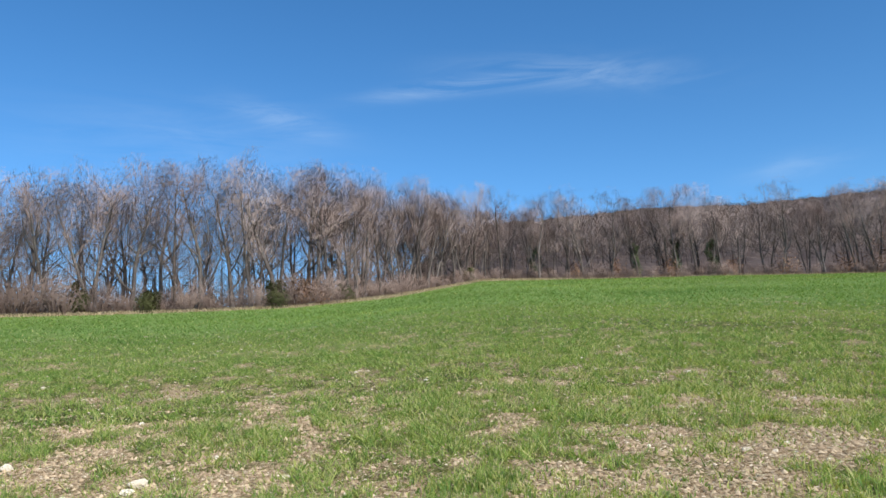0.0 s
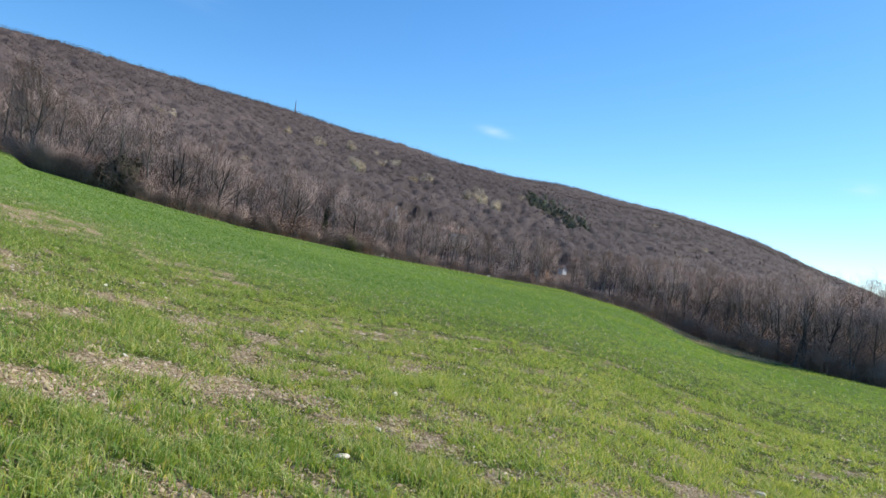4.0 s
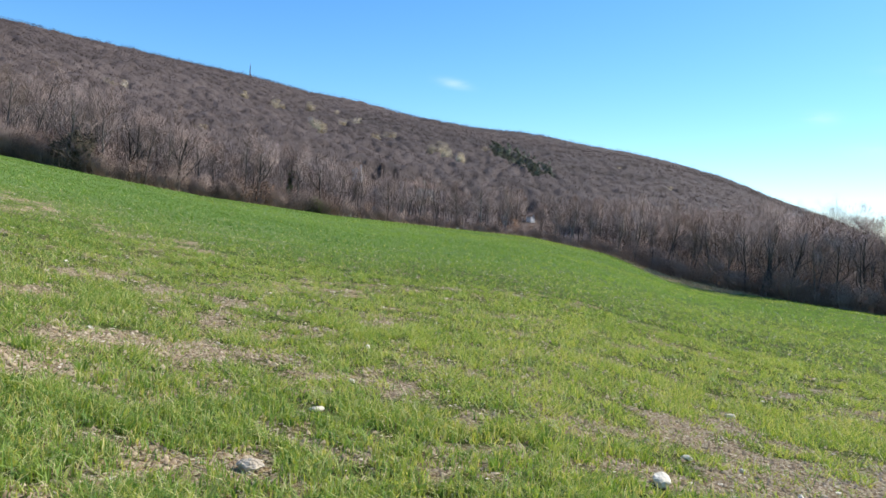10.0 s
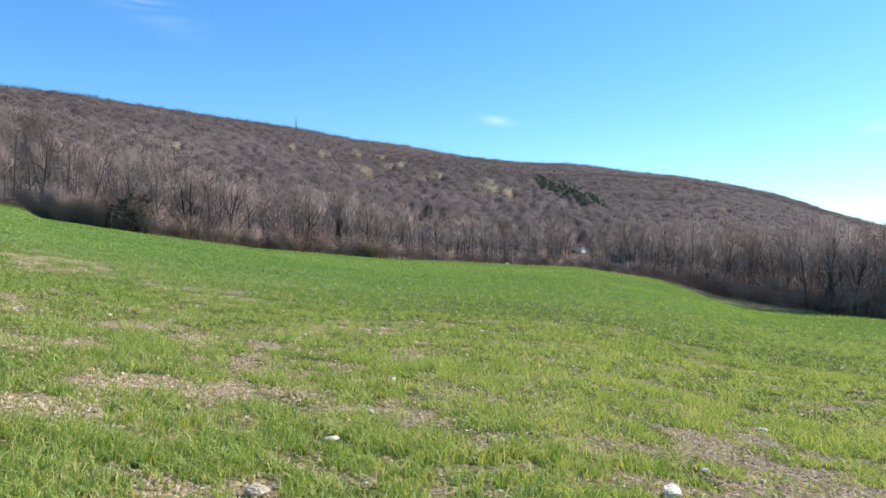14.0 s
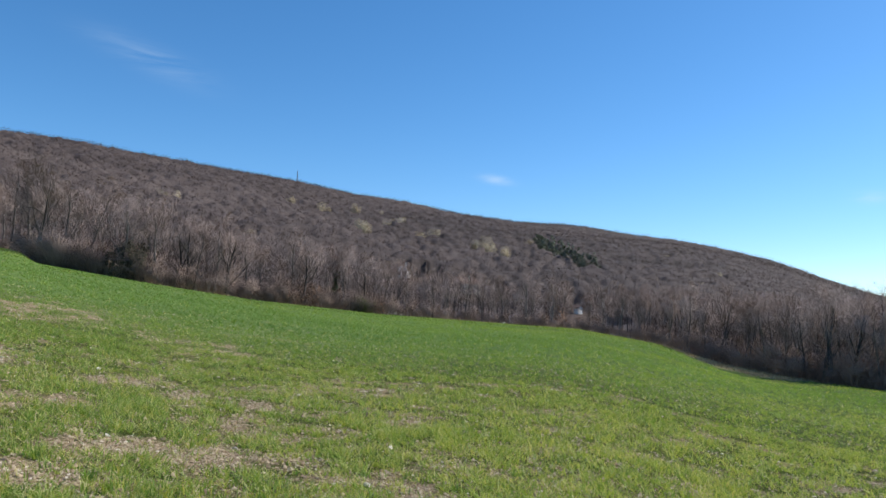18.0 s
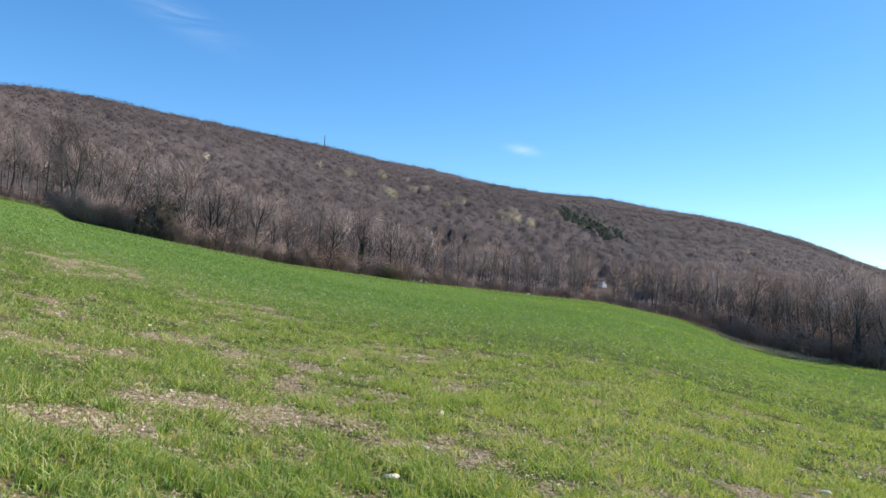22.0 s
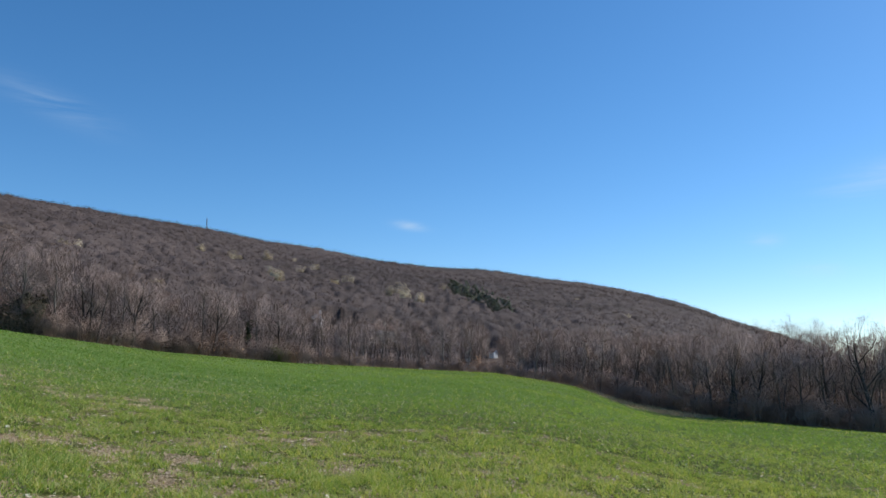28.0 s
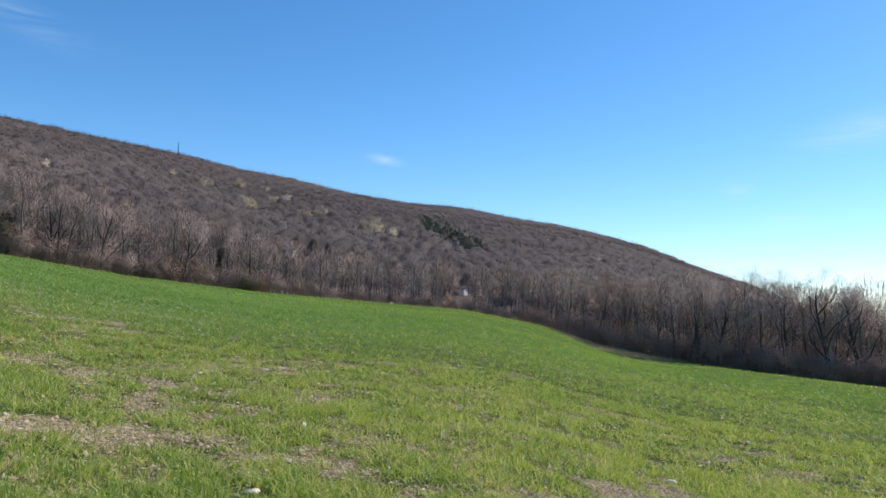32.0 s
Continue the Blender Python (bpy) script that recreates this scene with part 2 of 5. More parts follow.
def gnoise(scale, detail=5.0, rough=0.55):
    n = gt.nodes.new("ShaderNodeTexNoise")
    n.inputs["Scale"].default_value, n.inputs["Detail"].default_value, n.inputs["Roughness"].default_value = scale, detail, rough
    gt.links.new(gpos.outputs["Position"], n.inputs["Vector"])
    return n.outputs["Fac"]


def gramp(fac, stops):
    r = gt.nodes.new("ShaderNodeValToRGB")
    e = r.color_ramp.elements
    e[0].position, e[0].color = stops[0][0], (*stops[0][1], 1)
    e[1].position, e[1].color = stops[-1][0], (*stops[-1][1], 1)
    for p, col in stops[1:-1]:
        e.new(p).color = (*col, 1)
    gt.links.new(fac, r.inputs["Fac"])
    return r.outputs["Color"]


def gmix(fac, a, b):
    n = gt.nodes.new("ShaderNodeMix")
    n.data_type = "RGBA"
    gt.links.new(fac, n.inputs["Factor"])
    gt.links.new(a, n.inputs["A"])
    gt.links.new(b, n.inputs["B"])
    return n.outputs["Result"]


def gattr(name):
    a = gt.nodes.new("ShaderNodeAttribute")
    a.attribute_name = name
    return a.outputs["Fac"]


def gmath(op, a, b):
    k = gt.nodes.new("ShaderNodeMath")
    k.operation = op
    k.use_clamp = op == "MULTIPLY_ADD"
    for j, v in enumerate((a, b)):
        if isinstance(v, (int, float)):
            k.inputs[j].default_value = v
        else:
            gt.links.new(v, k.inputs[j])
    return k.outputs[0]


soil = gramp(gnoise(26, 9, 0.75), [(0.36, (0.10, 0.062, 0.034)), (0.46, (0.34, 0.235, 0.132)), (0.56, (0.56, 0.42, 0.255)), (0.66, (0.86, 0.74, 0.54))])
# turf colours darkened so that they also carry shade between the blades
turf = gramp(gmath("ADD", gmath("MULTIPLY", gnoise(16, 9, 0.8), 0.5), gmath("MULTIPLY", gnoise(0.12, 4), 0.5)),
             [(0.32, (0.035, 0.038, 0.013)), (0.47, (0.095, 0.115, 0.03)), (0.6, (0.19, 0.21, 0.058)), (0.72, (0.40, 0.36, 0.16))])
litter = gramp(gnoise(1.2, 8, 0.65), [(0.3, (0.09, 0.066, 0.052)), (0.5, (0.15, 0.112, 0.09)), (0.7, (0.22, 0.165, 0.13))])
dry = gramp(gnoise(3, 8, 0.65), [(0.3, (0.24, 0.19, 0.10)), (0.5, (0.40, 0.32, 0.19)), (0.7, (0.54, 0.45, 0.29))])
speck = gmath("SUBTRACT", gnoise(7, 10, 0.85), 0.5)
cover = gmath("ADD", gattr("cover"), gmath("MULTIPLY", speck, 2.9))
cover_step = gt.nodes.new("ShaderNodeMapRange")
cover_step.inputs["From Min"].default_value, cover_step.inputs["From Max"].default_value = 0.30, 0.75
gt.links.new(cover, cover_step.inputs["Value"])
deep = gramp(gnoise(14, 9, 0.8), [(0.3, (0.09, 0.15, 0.042)), (0.5, (0.16, 0.24, 0.066)), (0.7, (0.24, 0.31, 0.10))])
turf = gmix(gattr("lush"), turf, deep)
colour = gmix(cover_step.outputs["Result"], soil, turf)
colour = gmix(gattr("verge"), colour, dry)
colour = gmix(gattr("wood"), colour, litter)
gt.links.new(colour, gb.inputs["Base Color"])
gbump = gt.nodes.new("ShaderNodeBump")
gbump.inputs["Strength"].default_value, gbump.inputs["Distance"].default_value = 1.0, 0.10
gt.links.new(gnoise(14, 8, 0.7), gbump.inputs["Height"])
gt.links.new(gbump.outputs["Normal"], gb.inputs["Normal"])

# ---- the lie of the land ----
EDGE_AZ = [-180, -140, -109, -90, -83, -76.5, -60, -48, -34.7, -34.0, -27, -20, -11, -1.5, 3.5, 9, 13, 18, 24, 30, 60, 120, 180]
EDGE_D = [70, 70, 75, 78, 95, 120, 125, 125, 117, 101, 95, 100, 110, 120, 120, 115, 108, 100, 95, 95, 90, 80, 70]
EDGE_EL = [0, 3, 5.03, 5.4, 6.0, 6.85, 6.05, 5.15, 3.5, 2.85, 1.8, 0.87, 0.1, -0.38, -0.6, -1.47, -2.65, -3.5, -3.97, -4.3, -5.5, -3, 0]
RIDGE_AZ = [-180, -120, -92, -86, -81, -76, -67, -63.4, -56, -48, -44, -40, -36, -32, -28, -24, -20, -16, -12.5, -8.7, -5, -1, 3, 7, 10, 13, 16.5, 19.5, 23.5, 25.2, 27.5, 32, 60, 120, 180]
RIDGE_D = [300, 260, 260, 260, 300, 330, 340, 345, 350, 360, 375, 390, 415, 440, 465, 500, 530, 570, 595, 620, 640, 660, 682, 705, 715, 725, 740, 740, 740, 740, 740, 740, 700, 500, 300]
RIDGE_EL = [-1, 2, 3.0, 4.5, 8.5, 10.6, 11.3, 11.35, 11.05, 10.8, 11.03, 11.2, 11.2, 10.95, 10.6, 10.25, 9.87, 9.4, 8.75, 8.17, 7.58, 7.1, 6.82, 6.34, 5.92, 5.28, 4.4, 3.3, 1.9, 1.1, 0.0, -2, -3, -2, -1]
EYE = 1.6
FINE = np.linspace(-180, 180, 1441)


def smooth_table(az, values, width):
    v = np.interp(FINE, az, values)
    k = np.hanning(width)
    return np.convolve(np.r_[v[-width - 1:-1], v, v[1:width + 1]], k / k.sum(), "same")[width:-width]


T_D, T_EL = smooth_table(EDGE_AZ, EDGE_D, 6), smooth_table(EDGE_AZ, EDGE_EL, 6)
T_S = np.tan(np.radians(T_EL)) + EYE / T_D
T_SOFT = np.convolve(np.r_[T_S[-49:], T_S, T_S[:49]], np.hanning(57) / np.hanning(57).sum(), "same")[49:-49]
T_RD, T_REL = smooth_table(RIDGE_AZ, RIDGE_D, 13), smooth_table(RIDGE_AZ, RIDGE_EL, 9)


def edge(az):
    return np.interp(az, FINE, T_D)


def value_noise(x, y, seed):
    """Smooth noise between 0 and 1 over the plan, one cell a unit."""
    x, y = np.asarray(x, float), np.asarray(y, float)
    i, j = np.floor(x).astype(np.int64), np.floor(y).astype(np.int64)
    u, v = x - i, y - j
    u, v = u * u * (3 - 2 * u), v * v * (3 - 2 * v)

    def h(a, b):
        k = (a * 374761393 + b * 668265263 + seed * 2147483647) & 0xFFFFFFFF
        k = ((k ^ (k >> 13)) * 1274126177) & 0xFFFFFFFF
        return ((k ^ (k >> 16)) & 0xFFFF) / 65535.0

    return (h(i, j) * (1 - u) + h(i + 1, j) * u) * (1 - v) + (h(i, j + 1) * (1 - u) + h(i + 1, j + 1) * u) * v


def fbm(x, y, scale, seed, octaves=4):
    total, amp, norm = 0, 1.0, 0
    for k in range(octaves):
        total = total + amp * value_noise(np.asarray(x) / scale * 2 ** k, np.asarray(y) / scale * 2 ** k, seed + k)
        norm += amp
        amp *= 0.55
    return total / norm


def ground_z(x, y):
    x, y = np.asarray(x, float), np.asarray(y, float)
    r, az = np.hypot(x, y), np.degrees(np.arctan2(x, y))
    d = edge(az)
    s = np.interp(az, FINE, T_S)
    ze = s * d
    strip = np.clip((-84 - az) / 6, 0, 1)
    foot = d + 70 - 40 * strip
    dip = np.interp(az, [-180, -84, -76, -40, -25, 0, 30, 180], [-6, -3, 9, 8, 1.0, -2.0, -3.0, -4])
    rd = np.interp(az, FINE, T_RD)
    zr = EYE + rd * np.tan(np.radians(np.interp(az, FINE, T_REL))) - 6.2
    soft = np.interp(az, FINE, T_SOFT)
    k = np.clip((r / d - 0.5) / 0.45, 0, 1)
    inner = (soft + (s - soft) * k * k * (3 - 2 * k)) * np.minimum(r, d)
    t1 = np.clip((r - d) / (foot - d), 0, 1)
    t2 = np.clip((r - foot) / (rd - foot), 0, 1)
    t3 = np.clip((r - rd) / 600, 0, None)
    z = inner + dip * t1 * t1 * (3 - 2 * t1) + (zr - ze - dip) * (t2 + 0.22 * t2 * (1 - t2))
    dell = np.clip(1 - np.abs(az - 15.0) / 7.0, 0, 1)
    u1, u2 = np.clip((r - d + 62) / 50, 0, 1), np.clip((d - r) / 12, 0, 1)
    z = z - 0.65 * dell * dell * (3 - 2 * dell) * u1 * u1 * (3 - 2 * u1) * u2
    z = z - 90 * t3 / (1 + 0.45 * t3)
    rough = np.clip(r / 6, 0, 1) * np.clip((60 - r) / 40, 0, 1)
    z = z + rough * 0.05 * (fbm(x, y, 2.6, 5, 3) - 0.5) + 0.16 * np.clip((r - 30) / 40, 0, 1) * np.clip((d - r) / 25, 0, 1) * (fbm(x, y, 23, 9, 2) - 0.5)
    z = z + np.clip((r - foot) / 60, 0, 1) * 7 * (fbm(x, y, 90, 17, 3) - 0.5)
    return z


# stony bare patches: heading, distance, half width, half depth, bareness
BARE_PATCHES = ((-19.4, 7.9, 0.70, 0.35, 0.60), (16.4, 8.4, 0.57, 0.76, 0.80), (24.0, 7.4, 0.89, 1.05, 1.00), (16.5, 5.9, 0.58, 0.23, 0.90), (32.1, 11.7, 0.19, 0.79, 0.40), (30.2, 9.9, 0.50, 0.96, 0.60),
                (3.4, 5.6, 1.00, 0.31, 0.40), (-3.1, 4.9, 0.32, 0.26, 0.50), (-9.3, 7.2, 0.20, 0.23, 0.40), (-2.1, 7.5, 0.32, 0.19, 0.30), (16.2, 16.0, 0.97, 0.56, 0.55), (3.2, 9.9, 0.36, 0.26, 0.35),
                (-11.5, 14.2, 0.97, 1.33, 0.30), (-23.1, 19.6, 1.04, 2.28, 0.35), (6.0, 19.5, 1.68, 2.01, 0.30), (-46.8, 6.1, 0.34, 0.43, 0.85), (-35.2, 6.4, 0.44, 0.46, 0.70), (-36.7, 4.9, 0.20, 0.12, 0.50),
                (-8.0, 7.2, 0.49, 0.29, 0.40), (-45.7, 3.8, 0.10, 0.12, 0.50), (-59.2, 7.5, 0.62, 0.35, 0.70), (-64.1, 6.2, 0.66, 0.53, 0.65), (-44.1, 6.5, 0.45, 0.64, 0.80), (-67.5, 8.0, 0.27, 0.38, 0.40),
                (-32.1, 24.3, 1.85, 3.07, 0.60), (-47.9, 10.3, 1.08, 0.51, 0.35), (-63.8, 12.6, 0.19, 0.48, 0.50), (-57.5, 12.6, 0.33, 0.38, 0.50), (-41.4, 20.7, 0.89, 0.90, 0.50), (-27.4, 7.7, 0.40, 0.49, 0.50),
                (-36.3, 6.5, 0.44, 0.31, 0.50), (-106.6, 8.2, 0.26, 0.72, 1.00), (-100.4, 7.6, 0.26, 0.37, 1.00), (-94.7, 7.2, 0.31, 0.28, 0.90), (-99.4, 13.7, 0.68, 0.59, 0.50), (-89.4, 8.9, 0.34, 0.29, 0.50),
                (-61.9, 6.6, 0.75, 0.67, 0.30), (-77.1, 6.7, 0.86, 0.43, 0.35), (-62.2, 7.9, 1.12, 0.35, 0.40), (-77.7, 8.4, 0.33, 0.26, 0.40), (-57.5, 37.6, 2.24, 5.77, 0.35), (-84.8, 7.3, 0.28, 0.39, 0.35))


def grass_cover(x, y):
    """How densely the young crop stands, 0 to 1."""
    x, y = np.asarray(x, float), np.asarray(y, float)
    r = np.hypot(x, y)
    c = 0.8 * fbm(x, y * 1.3, 0.7, 31, 4) + 0.2 * fbm(x * 0.8, y * 1.4, 4.0, 47, 3)
    lush = np.clip((r - 8) / 34, 0, 1)
    headland = 0.35 * np.exp(-((np.degrees(np.arctan2(x, y)) + 108) / 14) ** 2) * np.clip((10 - r) / 4, 0, 1)
    bare = headland
    wx, wy = x + 1.3 * (fbm(x, y, 1.1, 131, 3) - 0.5), y + 1.3 * (fbm(x, y, 1.1, 141, 3) - 0.5)
    for az, far, wide, deep, amount in BARE_PATCHES:
        a = radians(az)
        across, along = wx * math.cos(a) - wy * math.sin(a), wx * math.sin(a) + wy * math.cos(a) - far
        bare = bare + 0.66 * amount * np.exp(-((across / wide / 1.2) ** 2 + (along / deep / 1.2) ** 2) ** 2)
    bare = bare * np.clip(3.2 * fbm(x, y, 0.42, 151, 3) - 0.75, 0, 1.5)
    bare = bare + 0.34 * np.clip((30 - r) / 14, 0, 1) * np.clip(4.5 * fbm(x, y, 0.32, 171, 2) - 2.4, 0, 1)
    return np.clip((c - 0.5) * 1.5 + 0.70 + 0.36 * lush + 0.12 * np.clip((np.degrees(np.arctan2(x, y)) + 20) / 25, 0, 1) - bare, 0, 1.4)


def deep_green(x, y):
    """Where the crop is thicker and of a deeper green."""
    x, y = np.asarray(x, float), np.asarray(y, float)
    r, az = np.hypot(x, y), np.degrees(np.arctan2(x, y))
    band = np.clip((r - 14) / 26, 0, 1) * (1 - 0.35 * np.clip((r - 65) / 40, 0, 1))
    return np.clip(band * (1 - 0.4 * np.clip((az + 12) / 30, 0, 1)) + 0.9 * (fbm(x, y, 14, 83, 3) - 0.5), 0, 1)


def mesh_of(name, verts, faces, mats, tone=None, smooth=False, soft=None):
    me = bpy.data.meshes.new(name)
    verts, faces = np.asarray(verts, np.float32), np.asarray(faces, np.int32)
    k = faces.shape[1]
    me.vertices.add(len(verts))
    me.vertices.foreach_set("co", verts.ravel())
    me.loops.add(faces.size)
    me.loops.foreach_set("vertex_index", faces.ravel())
    me.polygons.add(len(faces))
    me.polygons.foreach_set("loop_start", np.arange(0, faces.size, k, dtype=np.int32))
    if smooth:
        me.polygons.foreach_set("use_smooth", np.ones(len(faces), bool))
    me.update(calc_edges=True)
    for m in mats if isinstance(mats, (list, tuple)) else [mats]:
        me.materials.append(m)
    if tone is not None:
        a = me.attributes.new("tone", "FLOAT", "POINT")
        a.data.foreach_set("value", np.asarray(tone, np.float32))
    if soft is not None:
        me.normals_split_custom_set_from_vertices(np.asarray(soft, np.float32))
    return me


rings = np.r_[0.0, 0.5 * 1.03 ** np.arange(0, 205)]
rings = np.r_[rings, rings[-1] * 1.025 ** np.arange(1, 56)]
rings = np.r_[rings, rings[-1] * 1.1 ** np.arange(1, 20)]
spokes = np.r_[np.arange(-122, 42, 0.4), np.arange(42, 238, 4.0)]
rr, aa = np.meshgrid(rings, np.radians(spokes), indexing="ij")
gx, gy = np.sin(aa) * rr, np.cos(aa) * rr
gz = ground_z(gx, gy)
nr, ns = rr.shape
gi = np.arange(nr * ns).reshape(nr, ns)
gj = np.roll(gi, -1, axis=1)
quads = np.stack([gi[:-1], gi[1:], gj[1:], gj[:-1]], -1).reshape(-1, 4)
ground = new("ground", mesh_of("ground", np.stack([gx, gy, gz], -1).reshape(-1, 3), quads, GROUND, smooth=True))
tagged(ground, "sloping field of young green crop with stony bare soil, rising to wooded hills", "ground", kind="structure")
gaz = np.degrees(np.arctan2(gx, gy))
gd = edge(gaz)
wav = 1.6 * (fbm(gx, gy, 5, 71, 3) - 0.5)
verge_w = np.interp(gaz, [-180, -112, -88, -84, -76, -70, -45, -30, -12, -9, 3, 9, 12, 17, 19, 60, 180],
                    [1, 3.0, 3.0, 12.0, 14.0, 1.8, 1.3, 0.3, 0.2, 0.8, 1.0, 1.5, 9.0, 9.0, 0.3, 0.3, 1])
for name, value in (("wood", np.clip((rr - gd + wav) / 0.8, 0, 1)),
                    ("verge", np.clip((rr - gd + verge_w + wav) / 0.8, 0, 1)),
                    ("cover", grass_cover(gx, gy) - 0.10 * np.clip((16 - rr) / 8, 0, 1)), ("lush", deep_green(gx, gy))):
    at = ground.data.attributes.new(name, "FLOAT", "POINT")
    at.data.foreach_set("value", value.ravel().astype(np.float32))

# ---- trees ----
rng = np.random.default_rng(7)


def unit(v):
    v = np.asarray(v, float)
    return v / (np.linalg.norm(v, axis=-1, keepdims=True) + 1e-9)


def tubes(segments, sides):
    """Tapered limbs from rows of start, end, two radii."""
    s = np.asarray(segments, float)
    p0, p1, r0, r1 = s[:, 0:3], s[:, 3:6], s[:, 6:7], s[:, 7:8]
    d = unit(p1 - p0)
    a = unit(np.cross(d, np.where(np.abs(d[:, 2:3]) > 0.9, [[1.0, 0, 0]], [[0, 0, 1.0]])))
    b = np.cross(d, a)
    ring0, ring1 = [], []
    for k in range(sides):
        w = a * math.cos(2 * math.pi * k / sides) + b * math.sin(2 * math.pi * k / sides)
        ring0.append(p0 + w * r0)
        ring1.append(p1 + w * r1)
    v = np.stack(ring0 + ring1, 1).reshape(-1, 3)
    base = np.arange(len(s))[:, None] * 2 * sides
    f = [np.concatenate([base + k, base + (k + 1) % sides, base + sides + (k + 1) % sides, base + sides + k], 1) for k in range(sides)]
    return v, np.concatenate(f, 0)


def slivers(p, way, length, width, g, facing=None):
    """Thin twigs, one long triangle each, turned outwards where a facing is given."""
    side = unit(np.cross(g.normal(size=way.shape) if facing is None else facing, way))
    v = np.stack([p + side * width[:, None] / 2, p - side * width[:, None] / 2, p + way * length[:, None]], 1).reshape(-1, 3)
    return v, np.arange(len(v)).reshape(-1, 3)


def rounded(v, height, width):
    """Outward directions of a rounded crown, so that its twigs catch light together."""
    return unit((np.asarray(v) - [0, 0, height * 0.45]) / [width * 0.5, width * 0.5, height * 0.5] + [0, 0, 0.35])


def leaves(p, size, g, facing):
    n = unit(facing + g.normal(size=p.shape) * 0.45)
    a = unit(np.cross(n, g.normal(size=p.shape)))
    b = np.cross(n, a)
    v = np.stack([p - a * size[:, None] * 0.5, p + a * size[:, None] * 0.5, p + b * size[:, None]], 1).reshape(-1, 3)
    return v, np.arange(len(v)).reshape(-1, 3)


def grow(seed, height, lean=0.0, low=0.38, spread=0.30, girth=0.2, stems=1, twigs=6, fuzz=25, twig_w=0.019):
    """Limbs and twigs of one bare tree: ascending limbs that end in soft bunches of fine twigs."""
    g = np.random.default_rng(seed)
    thick, thin, tp, tw, tl, ends = [], [], [], [], [], []

    def branch(b0, bd, bl, lr):
        for h in range(2):
            b1 = b0 + bd * bl / 2
            thin.append([*b0, *b1, lr * 0.36 * (1 - 0.4 * h), lr * 0.36 * (0.6 - 0.4 * h)])
            for w in range(twigs if h else twigs // 2):
                tp.append(b0 + (b1 - b0) * g.random())
                tw.append(unit(bd + g.normal(size=3) * 0.8 + [0, 0, 0.15]))
                tl.append(g.uniform(0.25, 0.8) * height / 13)
            b0, bd = b1, unit(bd + g.normal(size=3) * 0.3 + [0, 0, 0.25])
        ends.append(b0)

    for stem in range(stems):
        tilt = g.uniform(0, 2 * math.pi)
        p = np.array([math.cos(tilt), math.sin(tilt), 0]) * (0.25 if stems > 1 else 0)
        d = unit(np.array([lean + 0.14 * math.cos(tilt) * (stems > 1), 0.14 * math.sin(tilt) * (stems > 1), 1.0]))
        n, gr = 10, girth * (0.78 if stems > 1 else 1)
        pts, rad = [p.copy()], [gr * 1.3]
        for k in range(n):
            d = unit(d + g.normal(size=3) * [0.065, 0.065, 0.0] + [0, 0, 0.09])
            p = p + d * height * 0.72 / n
            pts.append(p.copy())
            rad.append(gr * (1 - 0.82 * (k + 1) / n))
        for k in range(n):
            thick.append([*pts[k], *pts[k + 1], rad[k], rad[k + 1]])
        ends.append(pts[-1])
        count = int(g.integers(10, 14) * (0.7 if stems > 1 else 1))
        for j in range(count):
            u = low + (0.97 - low) * (j + g.uniform(0, 0.9)) / count
            if j < 2 and g.random() < 0.35:
                u = low * g.uniform(0.55, 0.9)
            k = min(int(u * n), n - 1)
            q = pts[k] + (pts[k + 1] - pts[k]) * (u * n - k)
            az = j * 2.4 + g.uniform(-0.7, 0.7)
            ld = unit(np.array([math.cos(az), math.sin(az), g.uniform(0.55, 1.15) + 0.6 * u]))
            length = height * spread * (1.25 - 0.60 * u) * g.uniform(0.75, 1.2)
            lr = max(rad[k] * 0.55 * g.uniform(0.7, 1.0), 0.022)
            m = 5
            for i in range(m):
                q2 = q + ld * length / m
                thick.append([*q, *q2, lr * (1 - 0.82 * i / m), lr * (1 - 0.82 * (i + 1) / m)])
                for c in range((0, 2, 2, 3, 3)[i]):
                    branch(q + (q2 - q) * g.uniform(0.2, 1), unit(ld + g.normal(size=3) * 0.75 + [0, 0, 0.25]), length * g.uniform(0.28, 0.58), lr)
                q, ld = q2, unit(ld + g.normal(size=3) * 0.27 + [0, 0, 0.22])
            ends.append(q)
    c = np.repeat(np.array(ends), fuzz, 0)
    out = unit(g.normal(size=c.shape) + [0, 0, 0.25])
    reach = height * 0.062 * g.random(len(c)) ** 0.45
    tp = np.concatenate([np.array(tp), c + out * reach[:, None] * 0.75])
    tw = np.concatenate([np.array(tw), unit(out * 0.8 + g.normal(size=c.shape) * 0.55 + [0, 0, 0.3])])
    tl = np.r_[np.array(tl), g.uniform(0.2, 0.65, len(c)) * height / 13]
    v1, f1 = tubes(thick, 5)
    th = np.array(thin)
    run = np.linalg.norm(th[:, 3:6] - th[:, 0:3], axis=1)
    v2, tri2 = slivers(th[:, 0:3], unit(th[:, 3:6] - th[:, 0:3]), run * 1.1, th[:, 6] * 1.7, g, rounded(th[:, 0:3], height, height * 0.5))
    v3, f3 = slivers(tp, tw, tl, g.uniform(0.6, 1.4, len(tl)) * twig_w, g, rounded(tp, height, height * 0.5) + g.normal(size=tp.shape) * 0.3)
    # the crown keeps to a rounded outline
    outs = []
    for v in (v1, np.concatenate([v2, v3])):
        mid = np.array([lean * height * 0.5, 0, height * 0.58])
        q = (v - mid) / [spread * height * 1.0, spread * height * 1.0, height * 0.40]
        rho = np.linalg.norm(q, axis=1, keepdims=True)
        k = np.where((rho > 0.9) & (v[:, 2:3] > height * 0.45), (0.9 + 0.35 * (rho - 0.9)) / np.maximum(rho, 1e-6), 1.0)
        outs.append(mid + (v - mid) * k)
